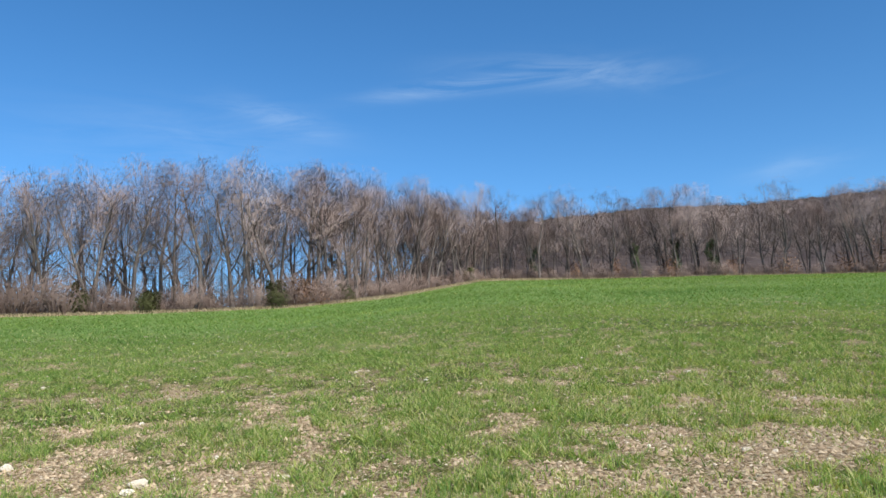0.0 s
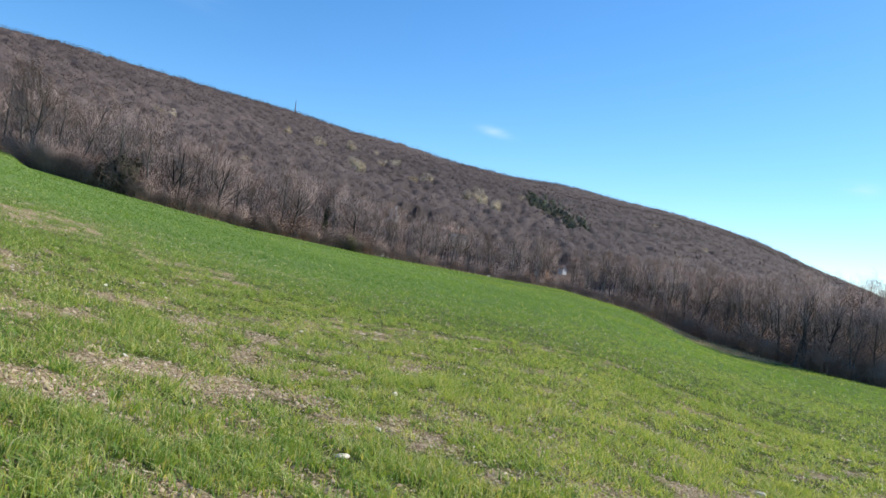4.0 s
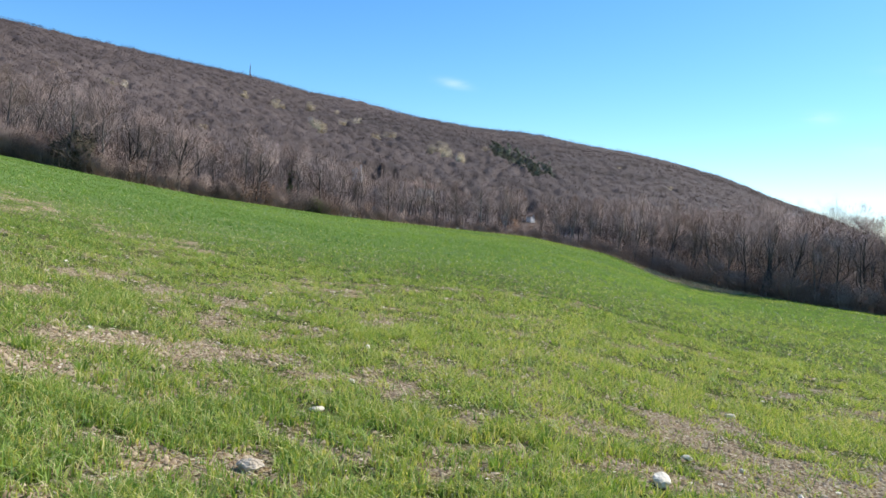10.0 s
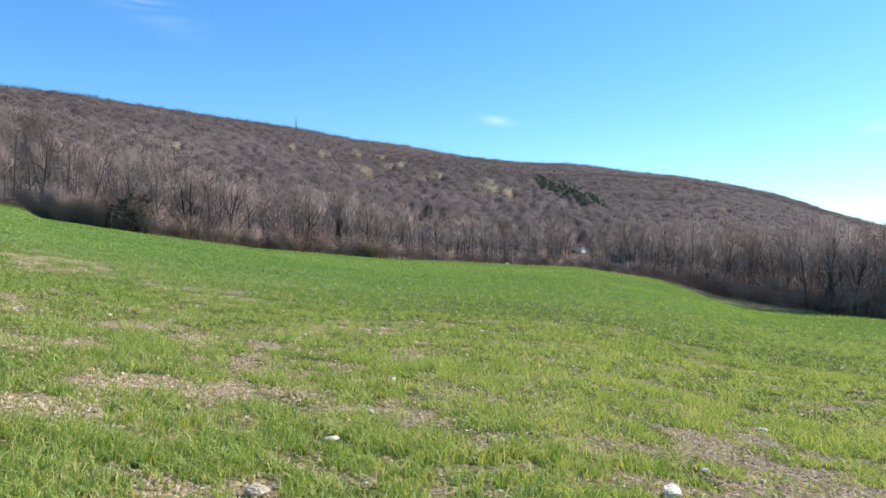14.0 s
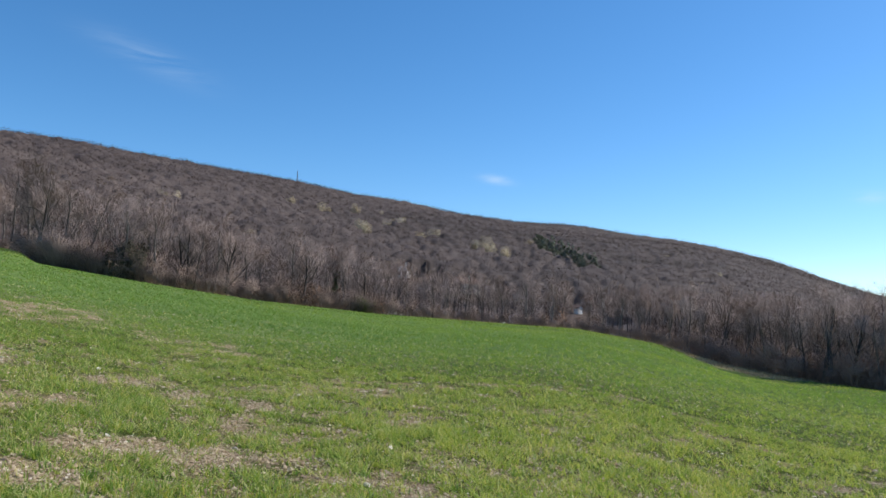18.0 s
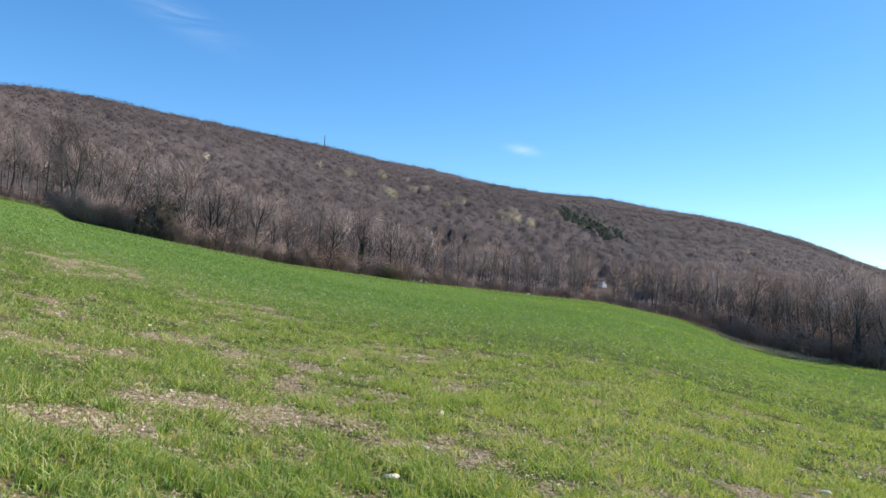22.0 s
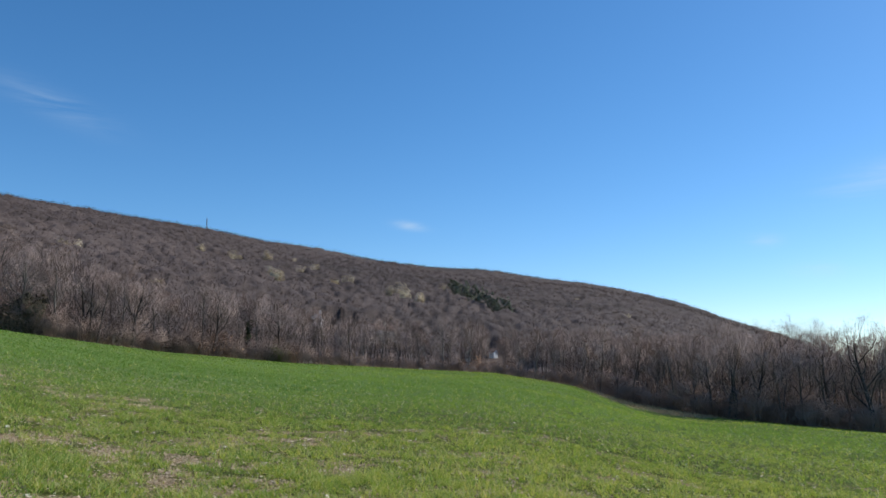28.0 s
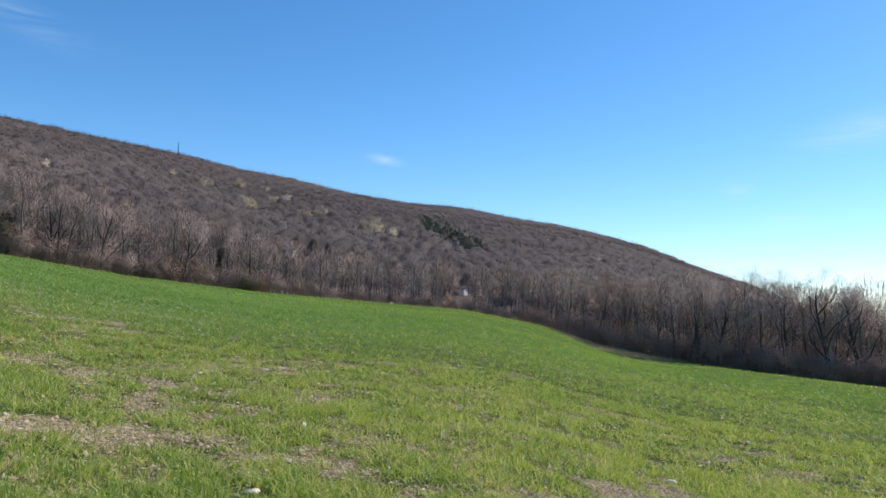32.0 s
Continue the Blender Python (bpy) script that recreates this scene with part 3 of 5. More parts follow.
    return (outs[0], f1), (outs[1], np.concatenate([tri2, f3 + len(v2)]))


def part(name, mesh, parent, label=""):
    ob = new(name, mesh)
    ob.parent = parent
    if label:
        tagged(ob, label)
    return ob


def put(x, y, turn=0.0, size=1.0, sink=0.05, tall=1.0):
    z = float(ground_z(x, y)) - sink
    return pose(x, y, z, 0, 0, turn) @ Matrix.Diagonal((size, size, size * tall, 1))


def polar(az, r):
    return math.sin(radians(az)) * r, math.cos(radians(az)) * r


def make_tree(seed, label, group, crown_mat=TWIG, bark=DARK_BARK, **shape):
    (v1, f1), (v2, f2) = grow(seed, **shape)
    tree = new("tree")
    part("trunk", mesh_of("trunk", v1, f1, bark, smooth=True), tree)
    part("crown", mesh_of("crown", v2, f2, crown_mat, soft=rounded(v2, shape["height"], shape["height"] * 0.5)), tree)
    return tagged(tree, label, "tree", group)


class Stock:
    """One built thing of a kind; every further place takes a copy."""

    def __init__(self, build):
        self.build, self.first = build, None

    def at(self, m):
        if self.first is None:
            self.first = self.build()
            self.first.matrix_basis = m
            return self.first
        keep = self.first.matrix_basis.copy()
        self.first.matrix_basis = Matrix.Identity(4)
        ob = copy_thing(self.first, m)
        self.first.matrix_basis = keep
        return ob


BARE = "bare grey-brown deciduous tree standing at the field's edge"
FORKED = "bare tree with a trunk forked near its foot"
BROAD = "broad bare oak with low crooked limbs above the thicket"
slim = [Stock(lambda k=k: make_tree(100 + k, BARE, "trees along the field's edge", height=13.0, spread=0.31 + 0.03 * (k % 3), low=0.24 + 0.04 * (k % 4))) for k in range(7)]
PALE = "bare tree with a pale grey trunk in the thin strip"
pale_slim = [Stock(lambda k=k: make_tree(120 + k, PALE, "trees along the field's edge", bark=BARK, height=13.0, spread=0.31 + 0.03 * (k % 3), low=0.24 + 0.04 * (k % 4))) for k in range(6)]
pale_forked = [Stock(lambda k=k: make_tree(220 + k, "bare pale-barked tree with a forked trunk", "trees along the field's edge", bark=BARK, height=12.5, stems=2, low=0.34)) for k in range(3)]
forked = [Stock(lambda k=k: make_tree(200 + k, FORKED, "trees along the field's edge", height=12.5, stems=2, low=0.34)) for k in range(3)]
broad = [Stock(lambda k=k: make_tree(300 + k, BROAD, "trees along the field's edge", height=10.5, spread=0.42, low=0.22, girth=0.22, lean=0.12 * k)) for k in range(3)]

# narrow gaps between trunks, through which houses show
GLIMPSES = ((3.5, 0.55), (11.8, 0.45))
for row, gap in ((0, 3.1), (1, 3.3), (2, 3.8)):
    az = -119.0 + row * 0.7
    while az < 38:
        if row == 2 and -72 < az < 8:
            az = 8.0
        d = float(edge(az))
        tall = float(np.interp(az, [-119, -86, -77, -45, -34, -20, -8, 5, 12, 20, 38], [1.31, 1.31, 1.16, 1.14, 1.0, 0.80, 0.66, 0.66, 0.80, 0.92, 0.92]))
        r = d + 2.0 + row * 4.5 + rng.uniform(-1.2, 1.6)
        pick = rng.random()
        middle = -33 < az < -8
        if pick < (0.30 if middle and row == 0 else 0.06):
            kind = broad
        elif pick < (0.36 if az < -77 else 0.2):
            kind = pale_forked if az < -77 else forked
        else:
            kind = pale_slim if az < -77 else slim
        stock = kind[int(rng.integers(len(kind)))]
        if all(abs(az - o) > w for o, w in GLIMPSES):
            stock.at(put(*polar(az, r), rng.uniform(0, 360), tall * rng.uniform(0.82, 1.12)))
        slope_run = abs(float(edge(az + 0.5)) - d) * 2
        gap_here = gap * (0.85 if az < -76 else 1.0)
        az += math.degrees(gap_here * rng.uniform(0.6, 1.45) / math.hypot(d, slope_run / radians(1)))


def thicket_stems(seed, height, width, count, twig_w=0.02):
    """A rounded bush: rising stems, and short twigs filling uneven lumps."""
    g = np.random.default_rng(seed)
    stems = max(count // 4, 20)
    a, u = g.uniform(0, 2 * math.pi, stems), np.sqrt(g.random(stems))
    base = np.stack([np.cos(a) * u * width * 0.3, np.sin(a) * u * width * 0.3, np.zeros(stems)], 1)
    way = unit(np.stack([np.cos(a) * u * 0.8, np.sin(a) * u * 0.8, np.ones(stems)], 1) + g.normal(size=(stems, 3)) * 0.2)
    v1, f1 = slivers(base, way, height * (1 - 0.4 * u) * g.uniform(0.6, 1.0, stems), np.full(stems, twig_w * 1.8), g, rounded(base, height, width))
    lumps = 9
    c = np.stack([g.normal(size=lumps) * width * 0.22, g.normal(size=lumps) * width * 0.22, height * g.uniform(0.2, 0.72, lumps)], 1)
    rad = width * g.uniform(0.16, 0.30, lumps)
    k = g.integers(0, lumps, count * 2)
    d = unit(g.normal(size=(len(k), 3)))
    p = c[k] + d * (rad[k] * g.random(len(k)) ** 0.5)[:, None]
    p[:, 2] = np.clip(p[:, 2], 0.05, height)
    v2, f2 = slivers(p, unit(d * 0.8 + g.normal(size=p.shape) * 0.7 + [0, 0, 0.45]), g.uniform(0.25, 0.75, len(k)) * height / 2.6, g.uniform(0.7, 1.5, len(k)) * twig_w, g, rounded(p, height, width) + g.normal(size=p.shape) * 0.3)
    return np.concatenate([v1, v2]), np.concatenate([f1, f2 + len(v1)])


def make_shrub(seed, label, mat, height, width, count, group="shrubs along the wood's edge", twig_w=0.02):
    v, f = thicket_stems(seed, height, width, count, twig_w)
    ob = new("shrub", mesh_of("shrub", v, f, mat, soft=rounded(v, height, width)))
    return tagged(ob, label, "shrub", group)


shrubs = [Stock(lambda k=k: make_shrub(400 + k, "leafless brown thorny shrub at the wood's edge", SHRUB, 2.3 + 0.25 * k, 3.2 + 0.3 * k, 430, twig_w=0.032)) for k in range(5)]
def shrub_size(az):
    return float(np.interp(az, [-119, -86, -77, -45, -36, -33.5, -28, -12, -8, 6, 12, 20, 38], [1.3, 1.3, 0.85, 0.8, 0.8, 1.25, 1.35, 1.25, 0.9, 0.8, 1.2, 1.6, 1.6]))


uv, uf, us, un = [], [], [], 0
under = [thicket_stems(470 + k, 2.4 + 0.2 * k, 3.4 + 0.2 * k, 330, 0.034) for k in range(4)]
for row in range(5):
    az = -119.0 + row * 0.4
    while az < 38:
        if row > 2 and -76 < az < 8:
            az = 8.0
        d = float(edge(az))
        size, turn, tall = shrub_size(az) * rng.uniform(0.65, 1.2), rng.uniform(0, 2 * math.pi), rng.uniform(0.8, 1.15)
        r = d + 0.6 + row * 2.6 + rng.uniform(-0.4, 0.9)
        x, y = polar(az, r)
        if row == 0:
            if all(abs(az - o) > w * 0.3 for o, w in GLIMPSES):
                shrubs[int(rng.integers(5))].at(put(x, y, math.degrees(turn), size, tall=tall))
        else:
            v, f = under[int(rng.integers(4))]
            c, s = math.cos(turn), math.sin(turn)
            uv.append(np.stack([v[:, 0] * c - v[:, 1] * s, v[:, 0] * s + v[:, 1] * c, v[:, 2] * tall], 1) * size + [x, y, float(ground_z(x, y)) - 0.05])
            us.append(rounded(np.stack([v[:, 0] * c - v[:, 1] * s, v[:, 0] * s + v[:, 1] * c, v[:, 2]], 1), 2.6, 3.6))
            uf.append(f + un)
            un += len(v)
        slope_run = abs(float(edge(az + 0.5)) - d) * 2
        az += math.degrees(2.6 * rng.uniform(0.6, 1.4) / math.hypot(d, slope_run / radians(1)))
tagged(new("undergrowth", mesh_of("undergrowth", np.concatenate(uv), np.concatenate(uf), SHRUB, soft=np.concatenate(us))), "dense leafless brown undergrowth between the first trunks", "undergrowth", kind="stuff")

big_shrub = Stock(lambda: make_shrub(455, "large rounded leafless shrub at the wood's corner", SHRUB, 4.2, 5.0, 900, twig_w=0.036))
for k, (az, off, size) in enumerate(((-32.9, -0.6, 0.9), (-32.5, -1.2, 1.1), (-32.2, -0.9, 1.05), (-31.2, -0.8, 1.0), (-30.2, -0.8, 0.9), (-26.6, 0.3, 0.85), (-25.4, 0.2, 0.7), (-20.4, 0.3, 0.7), (-18.9, 0.2, 0.8), (12.6, 1.0, 0.7), (18.4, 0.4, 0.8), (24.6, 0.4, 0.8), (31.0, 0.4, 0.9))):
    big_shrub.at(put(*polar(az, float(edge(az)) + 1.2 + off), 67 * k, size))

# woods behind the first rows, and the forest on the hillside
def wood_mass(name, label, x, y, height, twigs, width, seed, lift=0.0, low=0.3):
    g = np.random.default_rng(seed)
    n = len(x)
    z = ground_z(x, y)
    h = height * g.uniform(0.65, 1.2, n)
    foot = np.stack([x, y, z], 1)
    lean = np.concatenate([g.normal(size=(n, 2)) * 0.05, np.ones((n, 1))], 1)
    facing = np.concatenate([g.normal(size=(n, 2)), np.zeros((n, 1))], 1)
    tv, tf = slivers(foot, unit(lean), h * 0.85, 0.22 * g.uniform(0.6, 1.3, n), g, facing)
    tree_tone = np.clip(0.5 + lift + 0.18 * g.normal(size=n) + 0.9 * (fbm(x, y, 60, 91, 3) - 0.5), 0, 1)
    k = np.repeat(np.arange(n), twigs)
    m = len(k)
    a, u = g.uniform(0, 2 * math.pi, m), g.random(m)
    crown = h * 0.32 * g.uniform(0.8, 1.2, n)
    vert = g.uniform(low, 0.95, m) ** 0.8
    wide = crown[k] * np.sqrt(np.clip(1 - ((vert - 0.5) / 0.52) ** 2, 0.03, 1)) * np.sqrt(u)
    p = foot[k] + np.stack([np.cos(a) * wide, np.sin(a) * wide, vert * h[k]], 1)
    way = unit(np.stack([np.cos(a) * 0.45, np.sin(a) * 0.45, np.ones(m)], 1) + g.normal(size=(m, 3)) * 0.7)
    out = unit(p - foot[k] - lean[k] * (h[k] * 0.42)[:, None]) + g.normal(size=(m, 3)) * 0.25 + [0, 0, 0.25]
    cv, cf = slivers(p, way, g.uniform(0.08, 0.19, m) * h[k], g.uniform(0.6, 1.5, m) * width, g, out)
    shade = np.repeat(unit((p - foot[k] - lean[k] * (h[k] * 0.42)[:, None]) / (h[k] * 0.4)[:, None] + [0, 0, 0.8]), 3, 0)
    trunk_way = np.repeat(unit(facing), 3, 0)
    # tone rises with height in each crown; trunks are set darker
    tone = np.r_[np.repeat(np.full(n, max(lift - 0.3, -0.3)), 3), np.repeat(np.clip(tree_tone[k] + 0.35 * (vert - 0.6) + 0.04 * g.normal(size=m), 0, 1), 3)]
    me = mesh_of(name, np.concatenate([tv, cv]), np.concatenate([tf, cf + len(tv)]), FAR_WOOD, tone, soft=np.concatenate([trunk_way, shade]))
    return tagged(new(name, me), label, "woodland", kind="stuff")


def scatter(count, az0, az1, r0, r1, seed, shrink=1.0):
    g = np.random.default_rng(seed)
    az = g.uniform(az0, az1, count)
    lo, hi = r0(az), r1(az)
    r = np.sqrt(lo ** 2 + (hi ** 2 - lo ** 2) * g.random(count))
    return np.sin(np.radians(az)) * r, np.cos(np.radians(az)) * r, az, r


def ridge(az):
    return np.interp(az, FINE, T_RD)


x1, y1, a1, r1 = scatter(1100, -78, 40, lambda a: edge(a) + 14, lambda a: edge(a) + np.interp(a, [-78, -40, -15, 0, 40], [70, 70, 45, 40, 50]), 11)
open_view = np.ones(len(x1), bool)
for o, w in GLIMPSES:
    open_view &= np.abs(a1 - o) > w
x1, y1, a1 = x1[open_view], y1[open_view], a1[open_view]
xr, yr, ar, rr_ = scatter(420, 8, 40, lambda a: edge(a) + 9, lambda a: edge(a) + 40, 111)
x1, y1, a1 = np.r_[x1, xr], np.r_[y1, yr], np.r_[a1, ar]
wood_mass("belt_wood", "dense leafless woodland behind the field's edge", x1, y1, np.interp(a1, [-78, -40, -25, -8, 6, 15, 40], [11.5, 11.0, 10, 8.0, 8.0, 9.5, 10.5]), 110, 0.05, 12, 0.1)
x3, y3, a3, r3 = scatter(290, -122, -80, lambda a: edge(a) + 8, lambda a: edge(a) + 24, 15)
# lift 0.6 puts the strip's frontal sunlight into its twig and trunk tone
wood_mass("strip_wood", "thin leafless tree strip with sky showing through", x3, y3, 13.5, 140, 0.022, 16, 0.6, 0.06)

# ---- trees and bushes of their own kind at the wood's edge ----
def leaf_cloud(seed, height, width, count, size, low=0.0, taper=0.6, lumps=9):
    """Leaf points in uneven lumps round a rising axis."""
    g = np.random.default_rng(seed)
    u = np.linspace(0.05, 0.95, lumps)
    c = np.stack([g.normal(size=lumps) * width * 0.20, g.normal(size=lumps) * width * 0.20, low + (height - low) * u], 1)
    rad = width * 0.5 * (1 - taper * u) * g.uniform(0.7, 1.15, lumps)
    k = g.integers(0, lumps, count)
    d = unit(g.normal(size=(count, 3))) * (g.random(count) ** 0.45)[:, None]
    p = c[k] + d * rad[k][:, None] * [1, 1, 1.25]
    p[:, 2] = np.maximum(p[:, 2], 0.05)
    return leaves(p, g.uniform(0.6, 1.4, count) * size, g, rounded(p, height, width))


def ivy_tree(seed, label, height, reach, width):
    tree = make_tree(seed, label, "ivy-clad trees", height=height, low=0.5, spread=0.2)
    v, f = leaf_cloud(seed + 1, reach, width, 3000, 0.15, low=0.4, taper=0.65, lumps=14)
    part("ivy", mesh_of("ivy", v, f, IVY, soft=rounded(v, reach, width)), tree, "dark green ivy climbing the trunk")
    return tree


for az, off, h, reach, wide in ((-47.3, 0.6, 12.5, 8.8, 3.6), (-44.8, 0.6, 12.5, 7.8, 2.7), (-62.5, 4.0, 12.5, 6.5, 2.2), (-65.2, 4.5, 12.5, 6.0, 2.0), (-60.2, 5.0, 12.5, 6.2, 2.2),
                                (-72.5, 5.0, 12.5, 6.0, 2.4), (-14.0, 4.0, 9.5, 5.5, 0.9)):
    d = float(edge(az)) + off
    ivy_tree(int(900 - az * 10), "bare tree with its trunk wrapped in dark green ivy", h, reach, wide).matrix_basis = put(*polar(az, d), az * 7)


def evergreen_bush(seed, label, height, width, mat=JUNIPER, count=2600, leaf=0.13):
    v, f = leaf_cloud(seed, height, width, count, leaf, taper=0.7, lumps=13)
    return tagged(new("evergreen_bush", mesh_of("evergreen_bush", v, f, mat, soft=rounded(v, height, width))), label, "bush", "evergreen bushes")


for az, off, h, w in ((-91.4, -0.6, 2.6, 2.4), (-99.9, -0.7, 2.0, 2.2), (-104.3, 0.2, 2.9, 1.7), (-86.4, -0.5, 1.7, 1.9), (-77.3, 0.4, 2.2, 2.0), (-12.2, 0.0, 1.9, 2.6)):
    evergreen_bush(int(1500 + az * 3), "olive-green evergreen bush growing at the wood's edge", h, w).matrix_basis = put(*polar(az, float(edge(az)) + off), az * 5)
dark_bush = evergreen_bush(77, "large dark evergreen bush in front of the bare wood", 4.0, 4.4, BRIAR, 5000, 0.2)
dark_bush.matrix_basis = put(*polar(-28.2, float(edge(-28.2)) + 1.5), 30)


def dry_leaf_bush(seed, label, height, width, count):
    bush = new("dry_leaf_bush")
    v, f = thicket_stems(seed, height, width, 120)
    part("stem_bundle", mesh_of("stem_bundle", v, f, SHRUB, soft=rounded(v, height, width)), bush)
    v, f = leaf_cloud(seed + 3, height, width, count, 0.17, low=height * 0.15, taper=0.25, lumps=12)
    part("leaves", mesh_of("leaves", v, f, DRY_LEAF, soft=rounded(v, height, width)), bush, "withered orange-brown leaves")
    return tagged(bush, label, "bush", "bushes with withered leaves")


for k, (az, off, h, w, n) in enumerate(((-89.5, 0.6, 3.0, 2.8, 900), (-88.3, -0.3, 1.8, 2.6, 700), (-49.9, 2.0, 4.0, 4.6, 900), (-52.0, 1.5, 2.6, 3.2, 400), (-55.5, 1.2, 2.4, 4.0, 500),
                                      (-63.0, 1.5, 2.6, 3.5, 450), (-66.6, 1.5, 2.8, 2.6, 500), (-59.0, 1.2, 2.2, 3.2, 380), (-69.5, 1.5, 2.4, 2.4, 300), (-40.5, 1.5, 2.2, 3.4, 350),
                                      (-31.0, 1.0, 2.2, 2.6, 220), (-17.5, 0.8, 2.2, 2.8, 320), (-15.4, 0.8, 2.6, 2.8, 420), (-10.8, 0.8, 2.0, 2.4, 280), (2.2, 3.0, 2.6, 2.4, 300), (16.5, 1.5, 2.4, 2.4, 200))):
    dry_leaf_bush(1200 + 11 * k, "low bush holding withered orange-brown leaves", h, w, n).matrix_basis = put(*polar(az, float(edge(az)) + off), 40 * k)

# single trees that stand out
for az, off, shape, label, turn in ((-21.8, 1.6, dict(seed=1301, height=9.0, lean=0.32, spread=0.42, low=0.30, girth=0.30), "leaning bare oak with thick crooked limbs", 0),
                                  (-24.5, 2.5, dict(seed=1302, height=9.5, lean=-0.1, spread=0.46, low=0.18, girth=0.30, stems=2), "spreading bare oak forking low above the bushes", 40),
                                  (-16.4, 1.8, dict(seed=1303, height=9.5, spread=0.42, low=0.26, girth=0.28, lean=0.05), "spreading bare oak forking low above the bushes", 80),
                                  (-11.9, 1.8, dict(seed=1304, height=9.0, spread=0.40, low=0.28, girth=0.25), "spreading bare oak forking low above the bushes", 10),
                                  (20.0, 1.5, dict(seed=1305, height=10.5, spread=0.34, low=0.34, girth=0.30, lean=-0.22, stems=2), "bare tree with leaning pale trunks forked at the foot", 0),
                                  (21.4, 2.0, dict(seed=1306, height=11.0, spread=0.3, low=0.34, girth=0.25), "bare tree beside leaning trunks", 70),
                                  (28.1, 0.8, dict(seed=1307, height=13.0, spread=0.36, low=0.24, girth=0.34), "tall bare oak with upswept limbs over the hedge", 120),
                                  (29.9, 2.5, dict(seed=1308, height=12.5, spread=0.32, low=0.25, girth=0.28), "tall bare oak with upswept limbs over the hedge", 200),
                                  (23.0, 9.0, dict(seed=1309, height=14.0, spread=0.36, low=0.35, girth=0.30), "tall bare oak with upswept limbs over the hedge", 300),
                                  (25.8, 4.0, dict(seed=1310, height=12.5, spread=0.30, low=0.35, girth=0.25), "tall bare oak with upswept limbs over the hedge", 20)):
    seed = shape.pop("seed")
    make_tree(seed, label, "trees along the field's edge", bark=OAK_BARK, fuzz=15, **shape).matrix_basis = put(*polar(az, float(edge(az)) + off), turn)

# blossoming trees on the hillside
def make_blossom(seed):
    tree = new("tree")
    (v, f), _ = grow(seed, height=7.5, spread=0.35, low=0.2, twigs=2, fuzz=1)
    part("trunk", mesh_of("trunk", v, f, BARK, smooth=True), tree)
    v, f = leaf_cloud(seed + 5, 8.0, 6.5, 900, 0.42, low=1.2, taper=0.3, lumps=12)
    part("crown", mesh_of("crown", v, f, BLOSSOM, soft=rounded(v, 8.0, 6.5)), tree, "cream-coloured blossom")
    return tagged(tree, "pale cream blossoming tree among the bare hillside forest", "tree", "blossoming trees on the hillside")


pale = [Stock(lambda k=k: make_blossom(1400 + 10 * k)) for k in range(3)]


def on_hill(az, el):
    """Where a line of sight from the field meets the hillside's canopy."""
    r = np.linspace(float(edge(az)) + 60, float(ridge(az)) + 20, 1200)
    x, y = np.sin(np.radians(az)) * r, np.cos(np.radians(az)) * r
    top = ground_z(x, y) + 6.0
    k = int(np.argmax(top >= EYE + r * math.tan(radians(el))))
    return float(x[k]), float(y[k])


cleared = []
spots = ((-17.65, 8.3, 0.7), (-15.44, 7.83, 0.8), (-15.0, 7.8, 0.6), (-12.88, 7.71, 0.9), (-12.2, 6.39, 0.9), (-12.5, 6.75, 0.8), (-11.07, 7.64, 0.6), (-10.6, 7.1, 0.6), (-9.69, 7.14, 0.7), (-9.3, 7.3, 0.5), (-7.09, 6.37, 0.7), (-8.1, 6.3, 0.6),
         (-4.03, 5.54, 0.7), (-3.42, 5.45, 0.9), (-2.9, 5.3, 0.7), (-1.97, 4.98, 0.8), (-0.07, 5.87, 0.6), (13.05, 3.69, 0.6), (12.2, 3.1, 0.5), (6.86, 6.0, 0.5), (-26.26, 8.16, 0.7), (-25.5, 8.3, 0.6), (9.6, 5.0, 0.5), (-20.5, 6.2, 0.5))
for k, (az, el, size) in enumerate(spots):
    x, y = on_hill(az, el)
    cleared.append((x, y))
    pale[k % 3].at(put(x, y, 50 * k, size))

# dark pines on the hillside
g = np.random.default_rng(88)
pv, pf, ps, n0 = [], [], [], 0
for k in range(26):
    u = g.random()
    x, y = on_hill(0.1 + 4.5 * u + g.normal() * 0.25, 6.0 - 1.75 * u + g.normal() * 0.1)
    cleared.append((x, y))
    v, f = leaf_cloud(2000 + k, g.uniform(7, 9.5), g.uniform(3.5, 4.5), 420, 0.45, taper=0.75, lumps=8)
    pv.append(v + [x, y, float(ground_z(x, y))])
    ps.append(rounded(v, 8, 4))
    pf.append(f + n0)
    n0 += len(v)
tagged(new("pine_stand", mesh_of("pine_stand", np.concatenate(pv), np.concatenate(pf), PINE, soft=np.concatenate(ps))), "dark green pine stand slanting across the hillside", "pines", kind="stuff")


HOUSES = ((3.5, 0.75, 55, 1.9, 1.7, 2.1, RENDER_WALL, "small white rendered house half hidden behind bare trees"),
          (-9.3, 3.1, -10, 3.6, 6.0, 3.0, RENDER_WALL, "white house with a tiled roof among hillside trees"),
          (-4.6, 2.15, -50, 4.6, 7.0, 3.4, OCHRE_WALL, "pale house with a tiled roof among bare trees"),
          (11.8, -1.0, 55, 1.8, 1.8, 2.0, RENDER_WALL, "white house glimpsed through the bare hedge trees"),
          (1.6, 0.6, 20, 4.0, 6.0, 2.6, OCHRE_WALL, "low ochre house behind the tree belt"))


def on_slope(az, el, above):
    """The first ground behind the belt that stands so high over the eye."""
    r = np.linspace(float(edge(az)) + 45, float(ridge(az)), 1500)
    x, y = np.sin(np.radians(az)) * r, np.cos(np.radians(az)) * r
    k = int(np.argmax(ground_z(x, y) + above >= EYE + r * math.tan(radians(el))))
    return float(x[k]), float(y[k])


